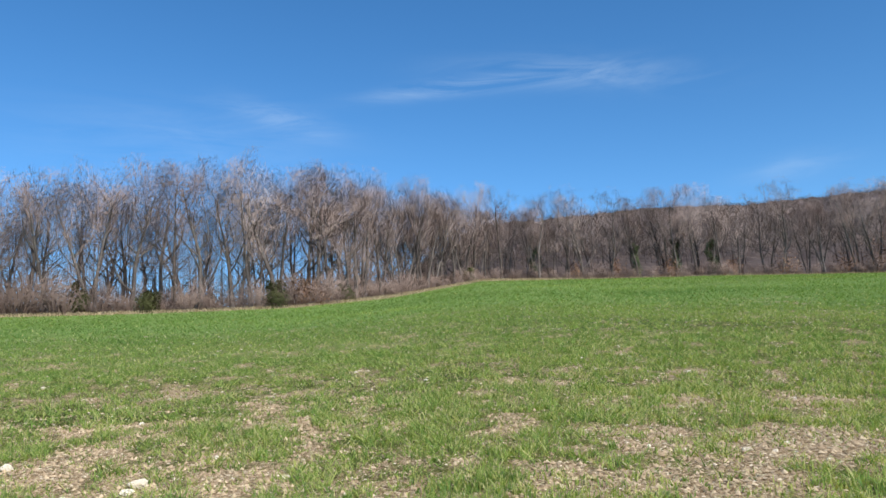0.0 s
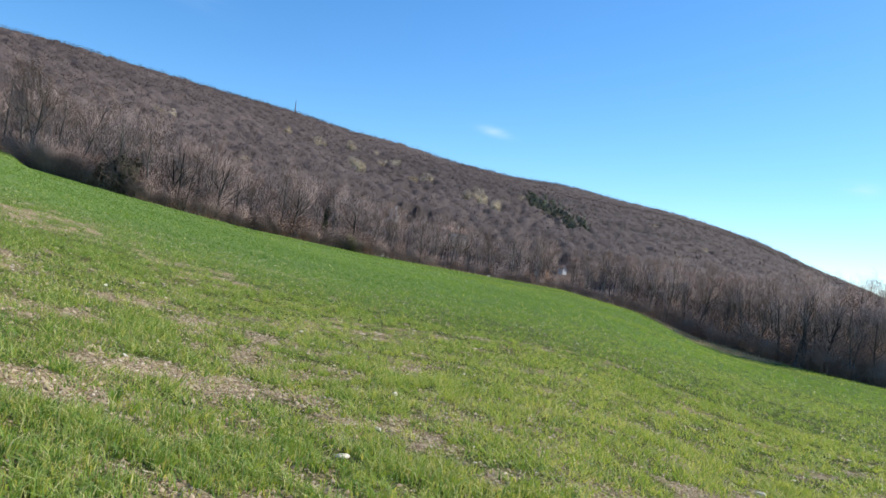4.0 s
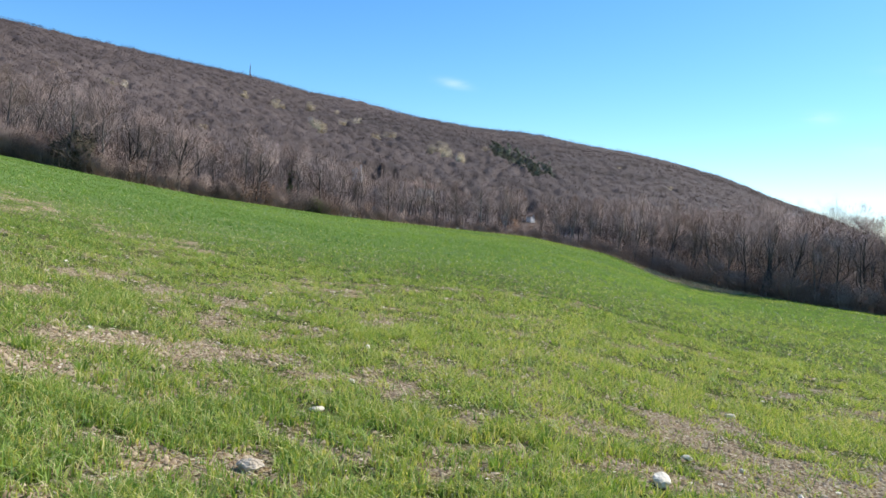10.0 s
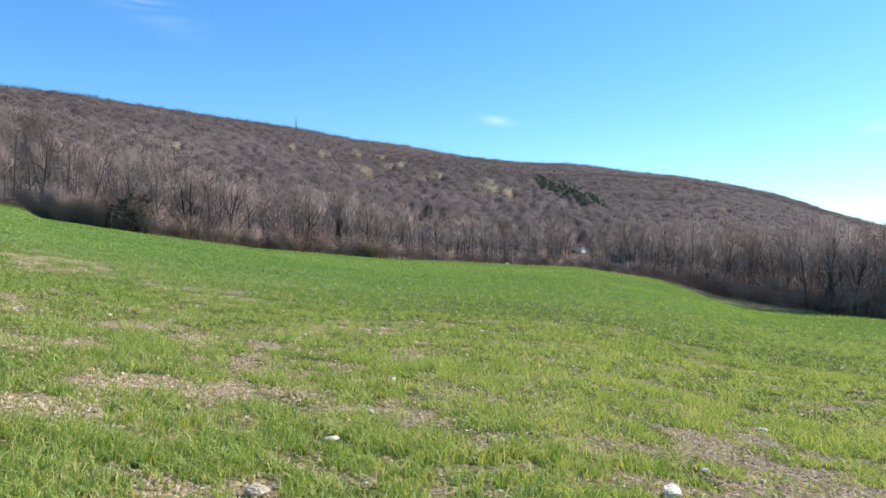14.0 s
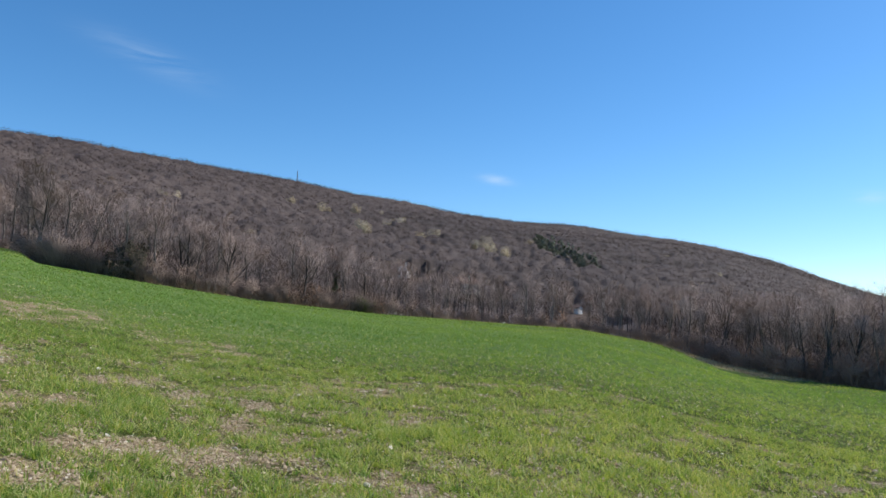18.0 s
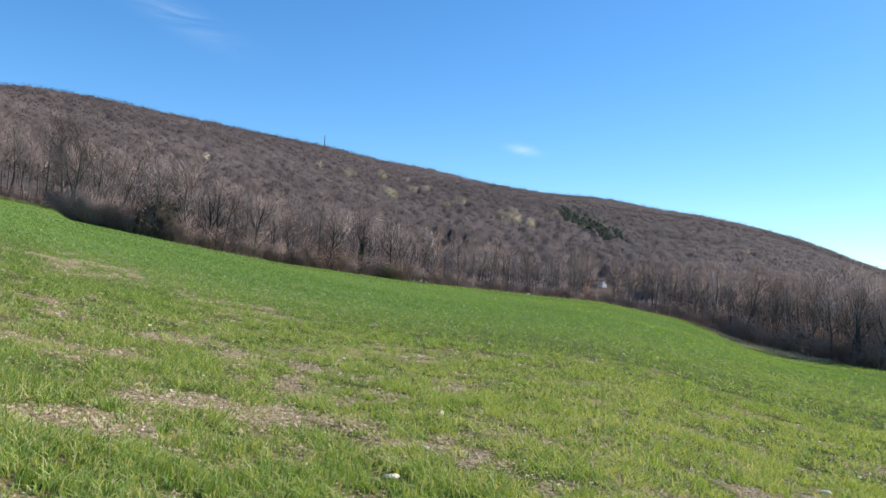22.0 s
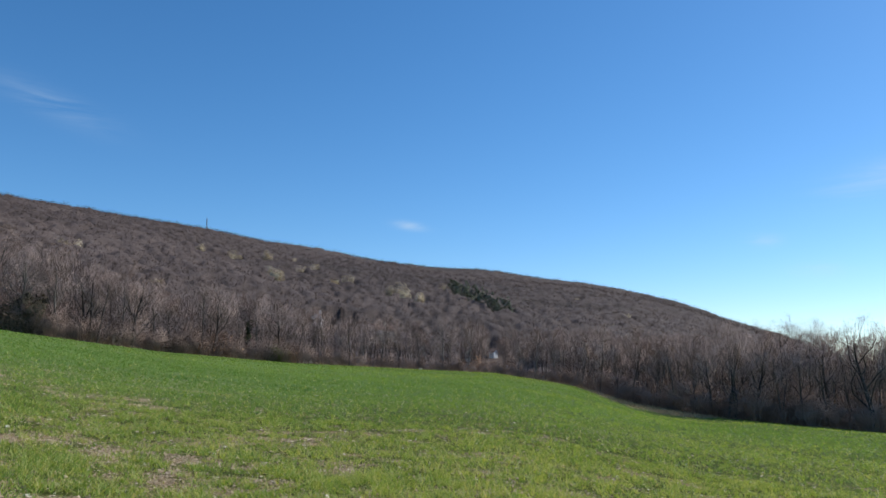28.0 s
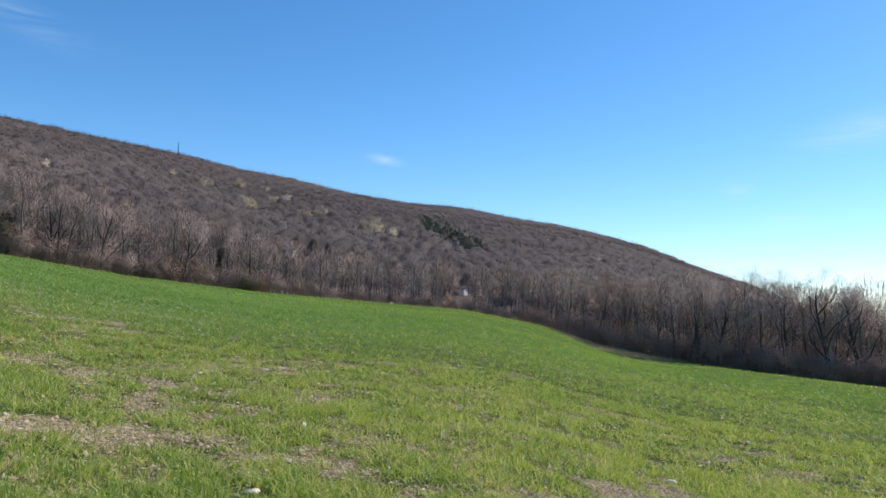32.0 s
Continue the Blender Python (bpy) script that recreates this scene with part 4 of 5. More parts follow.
house_places = [on_slope(h[0], h[1], h[5] * 0.5) for h in HOUSES]
cleared += house_places

# the forest of the hillside: rounded crowns of fine twigs, one to a cell, leaving room for those trees
CELL = 4.5


def crown_cell(i, j):
    """Place, height and tone of the tree that grows in a cell of the hillside."""
    def h(k):
        n = (i * 374761393 + j * 668265263 + k * 974634757) & 0xFFFFFFFF
        n = ((n ^ (n >> 13)) * 1274126177) & 0xFFFFFFFF
        return ((n ^ (n >> 16)) & 0xFFFF) / 65535.0

    x, y = (i + 0.12 + 0.76 * h(1)) * CELL, (j + 0.12 + 0.76 * h(2)) * CELL
    tone = np.clip(0.30 + 0.28 * (h(4) - 0.5) + 0.75 * (fbm(x, y, 60, 91, 3) - 0.5), 0, 1)
    return x, y, 5.6 + 2.2 * h(3), tone


def hill_forest():
    az = np.arange(-85, 42, 0.2)
    u = np.linspace(0, 1, 170)
    aa_, uu = np.meshgrid(np.radians(az), u, indexing="ij")
    lo, hi = edge(az)[:, None] + 17, ridge(az)[:, None] + 30
    rad = lo + (hi - lo) * uu ** 1.25
    x, y = np.sin(aa_) * rad, np.cos(aa_) * rad
    ci, cj = np.floor(x / CELL).astype(np.int64), np.floor(y / CELL).astype(np.int64)
    top, tone = np.zeros(x.shape), np.zeros(x.shape)
    for di in (-1, 0, 1):
        for dj in (-1, 0, 1):
            tx, ty, th, tt = crown_cell(ci + di, cj + dj)
            far = np.hypot(x - tx, y - ty) / 3.2
            dome = th * (0.50 + 0.36 * np.sqrt(np.clip(1 - far * far, 0, 1)))
            better = dome > top
            top, tone = np.where(better, dome, top), np.where(better, tt, tone)
    top = (top + 1.6 * (fbm(x, y, 2.0, 201, 3) - 0.5)) * np.clip((rad - lo) / 14, 0, 1) * (0.45 + 0.55 * np.clip((rad - lo - 25) / 40, 0, 1)) - 0.3
    for o, w in GLIMPSES:
        top = np.where((np.abs(np.degrees(aa_) - o) < w) & (rad < lo + 45), -0.2, top)
    for cx, cy in cleared:
        d = math.hypot(cx, cy)
        along, across = (x * cx + y * cy) / d - d, (x * cy - y * cx) / d
        top = np.where((np.abs(across) < 2.2) & (along > -7) & (along < 3), np.minimum(top, 2.2), top)
    for cx, cy in house_places:
        d = math.hypot(cx, cy)
        along, across = (x * cx + y * cy) / d - d, (x * cy - y * cx) / d
        top = np.where((across > -1.6) & (across < 12) & (along > -40) & (along < 8), -0.3, top)
    n, m = x.shape
    z = ground_z(x, y) + top * 0.9
    k = np.arange(n * m).reshape(n, m)
    quads = np.stack([k[:-1, :-1], k[1:, :-1], k[1:, 1:], k[:-1, 1:]], -1).reshape(-1, 4)
    tagged(new("hillside_crowns", mesh_of("hillside_crowns", np.stack([x, y, z], -1).reshape(-1, 3), quads, CANOPY, tone.ravel(), smooth=True)), "close leafless crowns covering the long hillside", "woodland", kind="stuff")
    # the twigs that stand out of the crowns
    g = np.random.default_rng(14)
    reach = int(800 / CELL)
    i, j = np.meshgrid(np.arange(-reach, reach), np.arange(-20, reach), indexing="ij")
    tx, ty, th, tt = crown_cell(i.ravel(), j.ravel())
    r, a = np.hypot(tx, ty), np.degrees(np.arctan2(tx, ty))
    keep = (a > -84) & (a < 41) & (r > edge(a) + 66) & (r < ridge(a) + 28)
    for cx, cy in cleared:
        d = math.hypot(cx, cy)
        along, across = (tx * cx + ty * cy) / d - d, (tx * cy - ty * cx) / d
        keep &= ~((np.abs(across) < 2.2) & (along > -7) & (along < 3))
    for cx, cy in house_places:
        d = math.hypot(cx, cy)
        along, across = (tx * cx + ty * cy) / d - d, (tx * cy - ty * cx) / d
        keep &= ~((across > -1.6) & (across < 12) & (along > -40) & (along < 8))
    tx, ty, th, tt = tx[keep], ty[keep], th[keep], tt[keep]
    each = 27
    k = np.repeat(np.arange(len(tx)), each)
    w = unit(g.normal(size=(len(k), 3)) + [0, 0, 0.75])
    w[:, 2] = np.abs(w[:, 2])
    foot = np.stack([tx, ty, ground_z(tx, ty)], 1)
    p = foot[k] + w * np.stack([np.full(len(k), 2.9), np.full(len(k), 2.9), th[k] * 0.40], 1) * g.uniform(0.85, 1.12, len(k))[:, None] + np.stack([np.zeros(len(k)), np.zeros(len(k)), th[k] * 0.44], 1)
    v, f = slivers(p, unit(w + g.normal(size=w.shape) * 0.55 + [0, 0, 0.35]), g.uniform(0.5, 1.25, len(k)), g.uniform(0.6, 1.4, len(k)) * 0.12, g, w + g.normal(size=w.shape) * 0.3)
    tone = np.repeat(np.clip(tt[k] + 0.05 + 0.05 * g.normal(size=len(k)), 0, 1), 3)
    tagged(new("hillside_twigs", mesh_of("hillside_twigs", v, f, CANOPY, tone, soft=np.repeat(unit(w + [0, 0, 0.35]), 3, 0))), "fine grey-brown twigs of the hillside's crowns", "woodland", kind="stuff")


hill_forest()


# ---- houses behind the trees, mast on the ridge ----
def box(bm, x0, y0, z0, x1, y1, z1):
    m = Matrix.Translation(((x0 + x1) / 2, (y0 + y1) / 2, (z0 + z1) / 2)) @ Matrix.Diagonal((x1 - x0, y1 - y0, z1 - z0, 1))
    bmesh.ops.create_cube(bm, size=1, matrix=m)


def bm_part(name, bm, mat, parent, label=""):
    me = bpy.data.meshes.new(name)
    bm.to_mesh(me)
    bm.free()
    me.materials.append(mat)
    return part(name, me, parent, label)


def house(x, y, turn, wide, deep, tall, wall_mat, label):
    h = new("house")
    h.matrix_basis = put(x, y, turn, sink=0.3)
    bm = bmesh.new()
    rise = wide * 0.32
    corners = [(-wide / 2, 0), (wide / 2, 0), (wide / 2, tall), (0, tall + rise), (-wide / 2, tall)]
    front = [bm.verts.new((cx, -deep / 2, cz)) for cx, cz in corners]
    back = [bm.verts.new((cx, deep / 2, cz)) for cx, cz in corners]
    bm.faces.new(front)
    bm.faces.new(back[::-1])
    for k in range(5):
        bm.faces.new((front[k], back[k], back[(k + 1) % 5], front[(k + 1) % 5]))
    bmesh.ops.recalc_face_normals(bm, faces=bm.faces)
    bm_part("wall", bm, wall_mat, h)
    for sx in (-1, 1):
        bm = bmesh.new()
        pts = [(sx * (wide / 2 + 0.45), tall - 0.28), (0, tall + rise + 0.02), (0, tall + rise + 0.22), (sx * (wide / 2 + 0.45), tall - 0.08)]
        a = [bm.verts.new((px, -deep / 2 - 0.4, pz)) for px, pz in pts]
        b = [bm.verts.new((px, deep / 2 + 0.4, pz)) for px, pz in pts]
        bm.faces.new(a)
        bm.faces.new(b[::-1])
        for k in range(4):
            bm.faces.new((a[k], b[k], b[(k + 1) % 4], a[(k + 1) % 4]))
        bmesh.ops.recalc_face_normals(bm, faces=bm.faces)
        bm_part("roof", bm, ROOF_TILE, h)
    if wide > 3:
        bm = bmesh.new()
        box(bm, wide * 0.18, -0.3, tall + rise * 0.3, wide * 0.18 + 0.6, 0.3, tall + rise + 0.9)
        bm_part("chimney", bm, wall_mat, h)
    for wx in (-wide * 0.25, wide * 0.25):
        for wz in (1.0,) if wide > 3 else ():
            bm = bmesh.new()
            box(bm, wx - 0.5, -deep / 2 - 0.04, wz, wx + 0.5, -deep / 2 + 0.02, wz + 1.2)
            pane = bm_part("window", bm, WINDOW_DARK, h, "dark window in the rendered wall")
            bm = bmesh.new()
            box(bm, wx - 0.6, -deep / 2 - 0.12, wz - 0.1, wx + 0.6, -deep / 2 - 0.03, wz)
            bm_part("sill", bm, wall_mat, pane)
    return tagged(h, label, "house", "houses behind the trees")


for (x, y), (az, el, turn, wide, deep, tall, mat, label) in zip(house_places, HOUSES):
    house(x, y, turn - az, wide, deep, tall, mat, label)

mx, my = polar(-17.25, float(ridge(-17.25)) - 4)
mast = new("radio_mast")
mast.matrix_basis = put(mx, my, 20)
H_MAST = 13.0
for sx, sy in ((-1, -1), (1, -1), (1, 1), (-1, 1)):
    v, f = tubes([[sx * 0.7, sy * 0.7, 0, sx * 0.12, sy * 0.12, H_MAST, 0.16, 0.12]], 5)
    part("leg", mesh_of("leg", v, f, STEEL), mast)
for k in range(8):
    z0, z1 = H_MAST * k / 8, H_MAST * (k + 1) / 8
    w0, w1 = 0.7 - 0.58 * k / 8, 0.7 - 0.58 * (k + 1) / 8
    seg = []
    for (ax, ay), (bx, by) in (((-1, -1), (1, -1)), ((1, -1), (1, 1)), ((1, 1), (-1, 1)), ((-1, 1), (-1, -1))):
        seg.append([ax * w0, ay * w0, z0, bx * w1, by * w1, z1, 0.08, 0.08])
    v, f = tubes(seg, 3)
    part("bracing", mesh_of("bracing", v, f, STEEL), mast)
v, f = tubes([[0, 0, H_MAST, 0, 0, H_MAST + 1.5, 0.1, 0.06]], 4)
part("aerial", mesh_of("aerial", v, f, STEEL), mast)
tagged(mast, "grey steel lattice mast rising above the ridge's trees", "mast")


# ---- the field: crop, stones, clods, dry verge ----
def blades(x, y, height, width, g, lean=0.7, plain=False):
    n = len(x)
    p = np.stack([x, y, ground_z(x, y) - 0.005], 1)
    a = g.uniform(0, 2 * math.pi, n)
    side = np.stack([np.cos(a), np.sin(a), np.zeros(n)], 1) * width[:, None] / 2
    b = g.uniform(0, 2 * math.pi, n)
    bend = np.stack([np.cos(b), np.sin(b), np.zeros(n)], 1) * (g.random(n) * lean)[:, None]
    mid = p + (np.array([0, 0, 1.0]) + bend * 0.5) * (height * 0.55)[:, None]
    tip = p + (np.array([0, 0, 0.92]) + bend * 1.5) * height[:, None]
    if plain:
        v = np.stack([p - side, p + side, tip], 1).reshape(-1, 3)
        return v, np.arange(3 * n).reshape(-1, 3)
    v = np.stack([p - side, p + side, mid + side * 0.7, mid - side * 0.7, tip], 1).reshape(-1, 3)
    k = np.arange(n)[:, None] * 5
    f = np.concatenate([k + [0, 1, 2], k + [0, 2, 3], k + [3, 2, 4]], 0)
    return v, f


def sow(count, az0, az1, r0, r1, g):
    az = np.radians(g.uniform(az0, az1, count))
    r = np.sqrt(r0 ** 2 + (r1 ** 2 - r0 ** 2) * g.random(count))
    return np.sin(az) * r, np.cos(az) * r


g = np.random.default_rng(501)
bv, bf, bt, n0 = [], [], [], 0
for r0, r1, per_m2, each, hgt, wid in ((2.8, 6.5, 560, 5, 0.10, 0.0098), (6.5, 11, 270, 5, 0.092, 0.0112), (11, 19, 120, 5, 0.085, 0.014), (19, 32, 34, 4, 0.09, 0.019), (32, 60, 9.5, 4, 0.10, 0.034), (60, 126, 4.2, 3, 0.085, 0.07)):
    area = math.pi * (r1 ** 2 - r0 ** 2) * 160 / 360
    tx, ty = sow(int(area * per_m2), -121, 39, r0, r1, g)
    c = grass_cover(tx, ty) + 1.75 * (fbm(tx, ty, 0.33, 61, 2) - 0.5)
    keep = (g.random(len(tx)) < np.clip((c - 0.2) / 0.6, 0.17, 1)) & (np.hypot(tx, ty) < edge(np.degrees(np.arctan2(tx, ty))) - 0.6)
    for az, r in ((-15.78, 4.6), (13.5, 5.8), (-11.29, 6.05)):
        sx, sy = polar(az, r)
        keep &= np.hypot(tx - sx, ty - sy) > 0.17
    tx, ty, c = tx[keep], ty[keep], c[keep]
    x = np.repeat(tx, each) + g.normal(size=len(tx) * each) * 0.015 * (1 + r0 / 9)
    y = np.repeat(ty, each) + g.normal(size=len(tx) * each) * 0.015 * (1 + r0 / 9)
    vig = np.repeat(np.clip(0.55 + 0.55 * c, 0.55, 1.3), each)
    v, f = blades(x, y, hgt * vig * g.uniform(0.5, 1.35, len(x)), wid * g.uniform(0.7, 1.3, len(x)), g, lean=1.25, plain=r0 > 6)
    big = fbm(tx, ty, 11, 77, 3)
    tr = np.hypot(tx, ty)
    spread_of_tone, dry_share = np.interp(tr, [3, 14, 42], [0.36, 0.30, 0.06]), np.interp(tr, [3, 12, 30, 55], [0.20, 0.20, 0.09, 0.04])
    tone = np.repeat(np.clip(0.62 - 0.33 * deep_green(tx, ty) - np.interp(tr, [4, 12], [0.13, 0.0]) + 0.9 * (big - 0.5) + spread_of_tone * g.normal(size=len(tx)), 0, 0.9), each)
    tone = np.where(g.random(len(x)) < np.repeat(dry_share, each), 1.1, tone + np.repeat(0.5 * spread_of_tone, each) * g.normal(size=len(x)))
    # painted into tone: shaded roots darker, light-catching tips paler
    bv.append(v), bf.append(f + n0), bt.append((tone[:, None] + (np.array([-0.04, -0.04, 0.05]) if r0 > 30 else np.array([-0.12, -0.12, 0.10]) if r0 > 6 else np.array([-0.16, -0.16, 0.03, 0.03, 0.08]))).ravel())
    n0 += len(v)
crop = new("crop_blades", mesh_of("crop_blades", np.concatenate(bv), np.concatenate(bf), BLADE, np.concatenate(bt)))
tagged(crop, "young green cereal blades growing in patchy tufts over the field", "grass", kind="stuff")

# taller dark tufts
tuft_spots = ((-30.44, 7.1), (-27.0, 6.6), (-43.0, 7.6), (-20.0, 5.6), (2.0, 5.2), (9.0, 5.0), (-52.0, 6.6), (-70.0, 7.4))


def make_tuft():
    gg = np.random.default_rng(5150)
    n = 70
    a, u = gg.uniform(0, 2 * math.pi, n), np.sqrt(gg.random(n)) * 0.09
    x, y = np.cos(a) * u, np.sin(a) * u
    out = np.stack([np.cos(a), np.sin(a), np.zeros(n)], 1) * (0.2 + 0.5 * gg.random(n))[:, None]
    hgt = gg.uniform(0.10, 0.22, n)
    side = np.stack([-np.sin(a), np.cos(a), np.zeros(n)], 1) * 0.005
    p = np.stack([x, y, np.zeros(n)], 1)
    mid, tip = p + (out * 0.4 + [0, 0, 0.6]) * hgt[:, None], p + (out + [0, 0, 0.95]) * hgt[:, None]
    v = np.stack([p - side, p + side, mid + side * 0.8, mid - side * 0.8, tip], 1).reshape(-1, 3)
    k = np.arange(n)[:, None] * 5
    f = np.concatenate([k + [0, 1, 2], k + [0, 2, 3], k + [3, 2, 4]], 0)
    return tagged(new("grass_tuft", mesh_of("grass_tuft", v, f, BLADE, np.repeat(gg.uniform(0.05, 0.5, n), 5))), "tall dark green grass tuft standing above the crop", "grass tuft", "tall tufts in the field")


tuft = Stock(make_tuft)
for k, (az, r) in enumerate(tuft_spots):
    tuft.at(put(*polar(az, r), 45 * k, 0.62 - 0.05 * (k % 4), sink=0.01))


def stone_mesh(seed, flat=0.55, rough=0.13, detail=3):
    """A broken lump of limestone: chipped flats with slightly worn edges."""
    gg = random.Random(seed)
    chips = []
    for k in range(13):
        w = Vector((gg.gauss(0, 1), gg.gauss(0, 1), gg.gauss(0, 1))).normalized()
        chips.append((w, gg.uniform(0.62, 1.0)))
    bm = bmesh.new()
    bmesh.ops.create_icosphere(bm, subdivisions=detail, radius=0.5)
    off = Vector((gg.random() * 50, gg.random() * 50, gg.random() * 50))
    sx, sy = gg.uniform(0.95, 1.3), gg.uniform(0.6, 0.9)
    for v in bm.verts:
        n = v.co.normalized()
        k = min([1.05] + [far / n.dot(w) for w, far in chips if n.dot(w) > 0.05])
        k *= 1 + rough * noise.noise(n * 1.7 + off) + rough * 0.8 * noise.noise(n * 5.3 + off)
        v.co = Vector((n.x * sx, n.y * sy, n.z * flat)) * 0.5 * k
    me = bpy.data.meshes.new("stone")
    bm.to_mesh(me)
    bm.free()
    me.materials.append(STONE)
    return me


for k, (az, r, size, label) in enumerate(((-15.78, 4.66, 0.15, "chalky white limestone lump with a shaded grey flank"), (13.5, 5.87, 0.20, "large chalky white limestone lump on bare soil"),
                                          (17.94, 9.55, 0.11, "white limestone lying in the crop"), (-11.29, 6.1, 0.10, "white limestone lying in the crop"), (-7.88, 9.05, 0.10, "white limestone lying in the crop"),
                                          (-42.6, 8.75, 0.13, "pale limestone lump in the sparse crop"), (-44.45, 6.05, 0.12, "pale limestone lump in the sparse crop"),
                                          (-100.55, 7.5, 0.16, "pale limestone on the bare headland soil"), (-107.8, 8.7, 0.13, "pale limestone on the bare headland soil"), (-101.2, 7.3, 0.10, "pale limestone on the bare headland soil"),
                                          (15.24, 6.88, 0.09, "flat white limestone flake on bare soil"), (20.17, 5.97, 0.12, "flat white limestone flake on bare soil"), (-8.89, 7.2, 0.08, "white limestone lying in the crop"),
                                          (-38.0, 9.0, 0.09, "white limestone lying in the crop"), (22.5, 6.6, 0.08, "flat white limestone flake on bare soil"), (18.9, 7.0, 0.07, "flat white limestone flake on bare soil"),
                                          (-1.76, 119.0, 0.55, "pale limestone block on the field's crest"))):
    st = new("stone", stone_mesh(3000 + k))
    x, y = polar(az, r)
    st.matrix_basis = pose(x, y, float(ground_z(x, y)) + size * 0.2, 0, 0, 70 * k) @ Matrix.Diagonal((size, size, size, 1))
    tagged(st, label, "stone", "white stones in the field")

# a heap of field stones at the crop's edge
heap = new("stone_heap")
heap.matrix_basis = put(*polar(-9.95, float(edge(-9.95)) + 0.8), 10)
gh = random.Random(71)
lumps = [stone_mesh(3100 + k, 0.75, detail=2) for k in range(4)]
for k in range(42):
    a, u = gh.uniform(0, 6.28), math.sqrt(gh.random())
    s = gh.uniform(0.25, 0.55)
    ob = part("boulder", lumps[k % 4], heap)
    ob.matrix_basis = pose(math.cos(a) * u * 1.5, math.sin(a) * u * 0.7, 0.95 * (1 - u) * gh.random() + 0.1, gh.uniform(0, 360), 0, gh.uniform(0, 360)) @ Matrix.Diagonal((s, s, s, 1))
tagged(heap, "heap of pale field stones at the crop's edge", "stone heap")


def litter_bits(count, r0, r1, lo, hi, seed, mat, name, label, bare, flat=0.45, least=0.3):
    g = np.random.default_rng(seed)
    x, y = sow(count, -121, 39, r0, r1, g)
    c = grass_cover(x, y) + 0.5 * (fbm(x, y, 0.35, 61, 2) - 0.5)
    keep = g.random(count) < np.clip((bare - c) / 0.4, least, 1)
    x, y = x[keep], y[keep]
    n = len(x)
    size = lo + (hi - lo) * g.random(n) ** 2.2
    octa = np.array([[1, 0, 0], [0.3, 0.9, 0.1], [-0.8, 0.5, 0], [-0.7, -0.7, 0.1], [0.4, -0.9, 0], [0.1, 0, 0.9]])
    tri = np.array([[0, 1, 5], [1, 2, 5], [2, 3, 5], [3, 4, 5], [4, 0, 5]])
    v = octa[None] * g.uniform(0.55, 1.3, (n, 6, 1)) * [1, 1, flat]
    a = g.uniform(0, 2 * math.pi, n)
    ca, sa_ = np.cos(a)[:, None], np.sin(a)[:, None]
    v = np.stack([v[..., 0] * ca - v[..., 1] * sa_, v[..., 0] * sa_ + v[..., 1] * ca, v[..., 2]], -1) * (size / 2)[:, None, None]
    v = v + np.stack([x, y, ground_z(x, y) + size * 0.05], 1)[:, None]
    f = tri[None] + (np.arange(n) * 6)[:, None, None]
    tone = np.repeat(g.random(n) ** 1.35, 6)
    return tagged(new(name, mesh_of(name, v.reshape(-1, 3), f.reshape(-1, 3), mat, tone)), label, "stones" if mat is PEBBLE else "soil", kind="stuff")


litter_bits(52000, 2.5, 14, 0.012, 0.05, 601, PEBBLE, "pebbles", "pale pebbles scattered over the bare soil", 0.75)
litter_bits(60000, 11, 34, 0.03, 0.085, 602, PEBBLE, "far_pebbles", "pale pebbles scattered over the bare soil", 0.7)
litter_bits(90000, 2.8, 12, 0.012, 0.06, 603, CLOD, "clods", "crumbs of dry brown soil", 0.75, 1.0, 0.12)

litter_bits(80000, 2.8, 9.5, 0.008, 0.034, 604, PEBBLE, "stone_flakes", "flat pale stone flakes crowding the bare patches", 0.7, 0.4, 0.12)

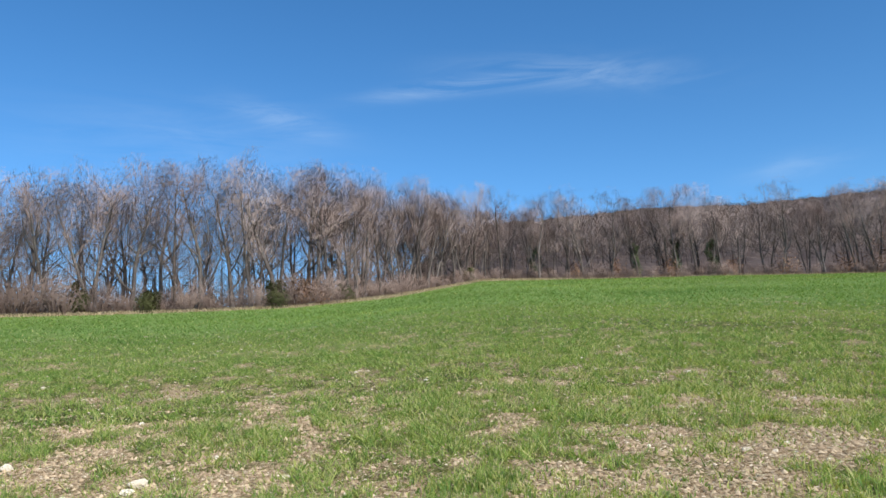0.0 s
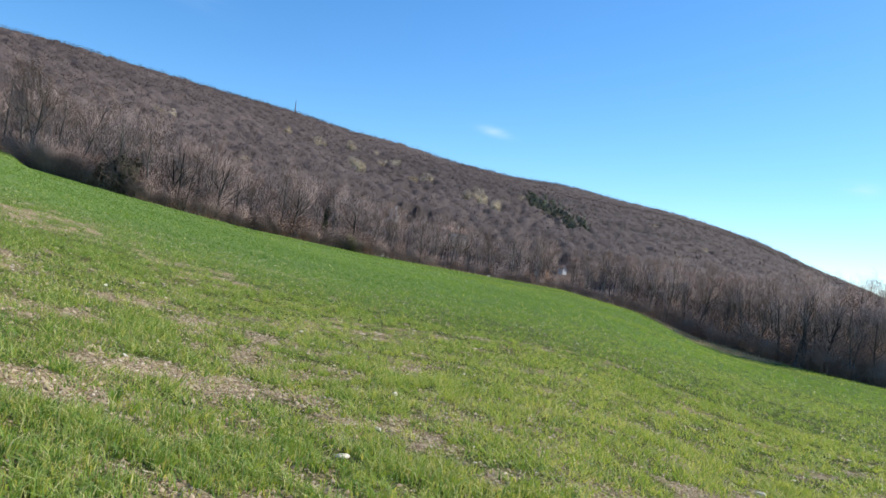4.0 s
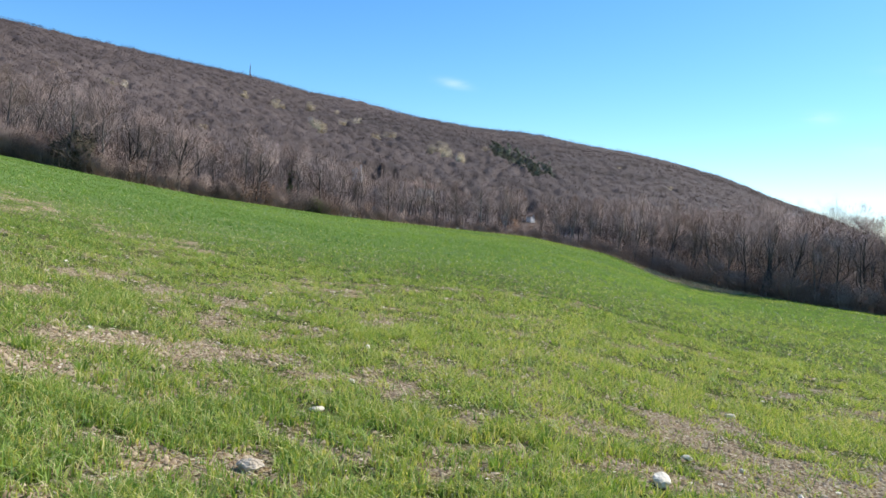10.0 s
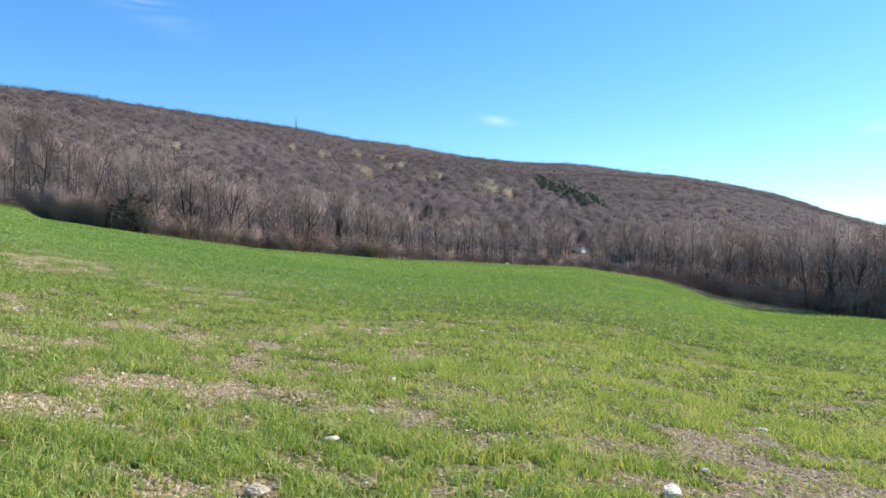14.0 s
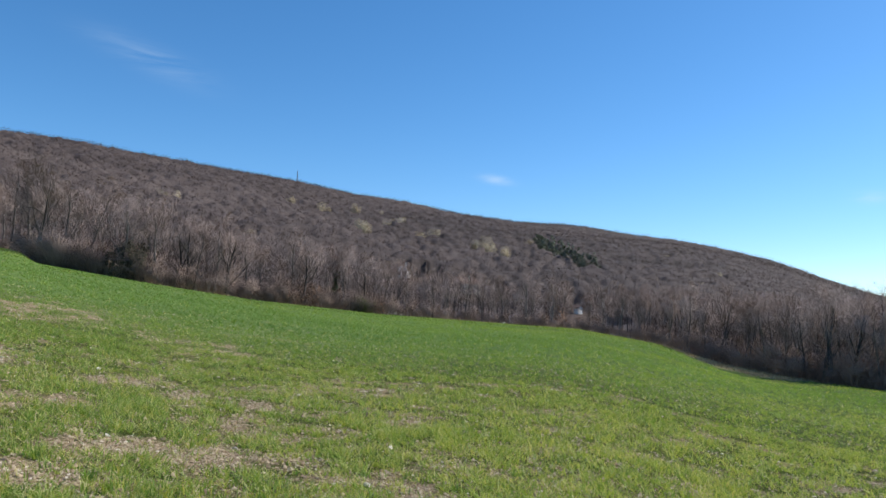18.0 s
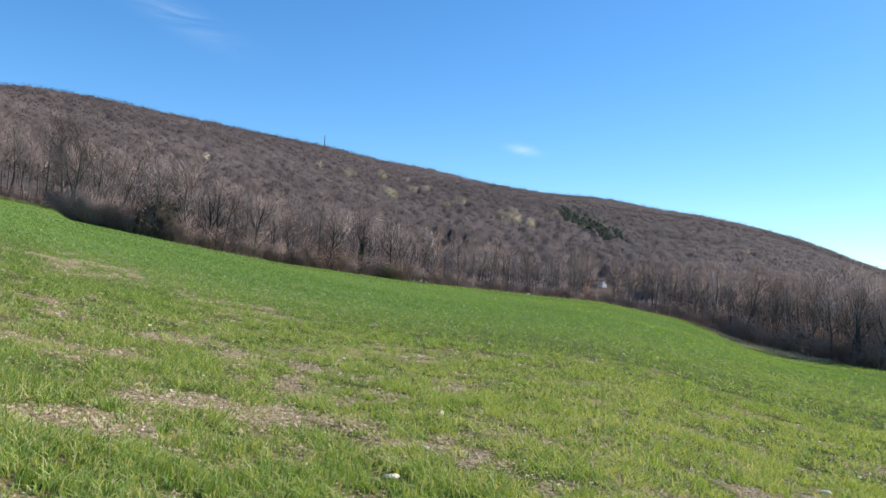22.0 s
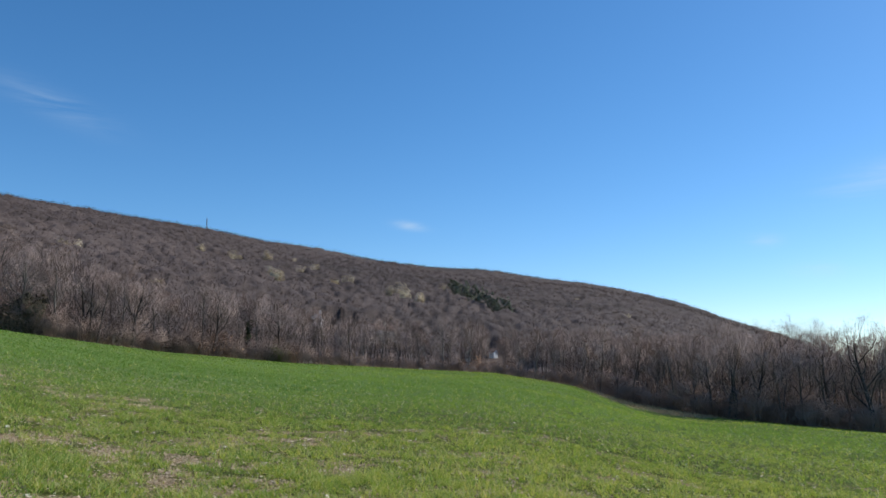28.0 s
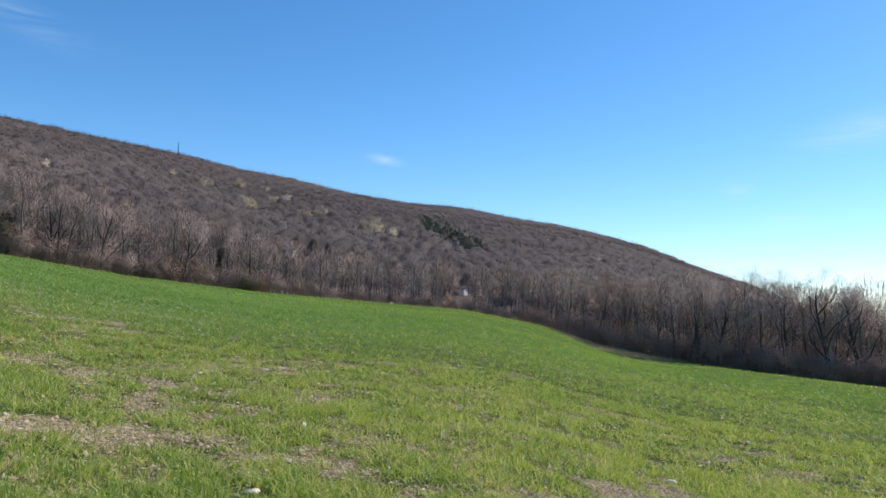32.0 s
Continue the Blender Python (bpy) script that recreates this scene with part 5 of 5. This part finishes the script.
# single stones that can be picked out in the crop
g = np.random.default_rng(640)
small = [stone_mesh(3200 + k, 0.6, 0.12, 2) for k in range(6)]
x, y = sow(900, -118, 36, 4.2, 16, g)
thin = grass_cover(x, y) + 0.25 * g.normal(size=len(x))
for k in np.argsort(thin)[:90]:
    s = float(g.uniform(0.035, 0.085))
    st = new("stone", small[int(k) % 6])
    st.matrix_basis = pose(float(x[k]), float(y[k]), float(ground_z(x[k], y[k])) + s * 0.12, 0, 0, float(g.uniform(0, 360))) @ Matrix.Diagonal((s, s, s, 1))
    tagged(st, "small pale limestone half sunk in thin crop", "stone", "small stones in the field")

# bits of straw lying on the soil
g = np.random.default_rng(651)
x, y = sow(46000, -121, 39, 2.8, 15, g)
keep = g.random(len(x)) < np.clip((0.95 - grass_cover(x, y)) / 0.5, 0.1, 1)
x, y = x[keep], y[keep]
a = g.uniform(0, 2 * math.pi, len(x))
p = np.stack([x, y, ground_z(x, y) + 0.012], 1)
d = np.stack([np.cos(a), np.sin(a), g.uniform(-0.05, 0.35, len(x))], 1) * g.uniform(0.02, 0.07, len(x))[:, None]
s = np.stack([-np.sin(a), np.cos(a), np.zeros(len(x))], 1) * 0.0055
v = np.stack([p - s, p + s, p + d + s, p + d - s], 1).reshape(-1, 3)
tagged(new("straw_bits", mesh_of("straw_bits", v, np.arange(len(v)).reshape(-1, 4), DRYGRASS, np.repeat(g.uniform(0.5, 1.3, len(x)), 4))), "bits of pale straw lying on the soil", "straw", kind="stuff")

# dry grass along the verge
g = np.random.default_rng(701)
az = g.uniform(-121, 38, 60000)
w = np.interp(az, [-121, -112, -88, -84, -76, -70, -45, -30, -12, -9, 3, 9, 12, 17, 19, 38], [2.5, 3, 3, 12, 14, 1.8, 1.4, 0.5, 0.4, 0.8, 1.0, 1.5, 9, 9, 0.5, 0.5])
keep = g.random(len(az)) < w / 6 + 0.05
az, w = az[keep], w[keep]
r = edge(az) + 0.8 - (w + 0.6) * g.random(len(az))
x, y = np.sin(np.radians(az)) * r, np.cos(np.radians(az)) * r
v, f = blades(x, y, g.uniform(0.12, 0.45, len(x)), g.uniform(0.03, 0.07, len(x)), g, 0.7)
tagged(new("dry_verge_grass", mesh_of("dry_verge_grass", v, f, DRYGRASS, np.repeat(g.random(len(x)), 5))), "strip of dry straw-coloured grass along the field's edge", "grass", kind="stuff")
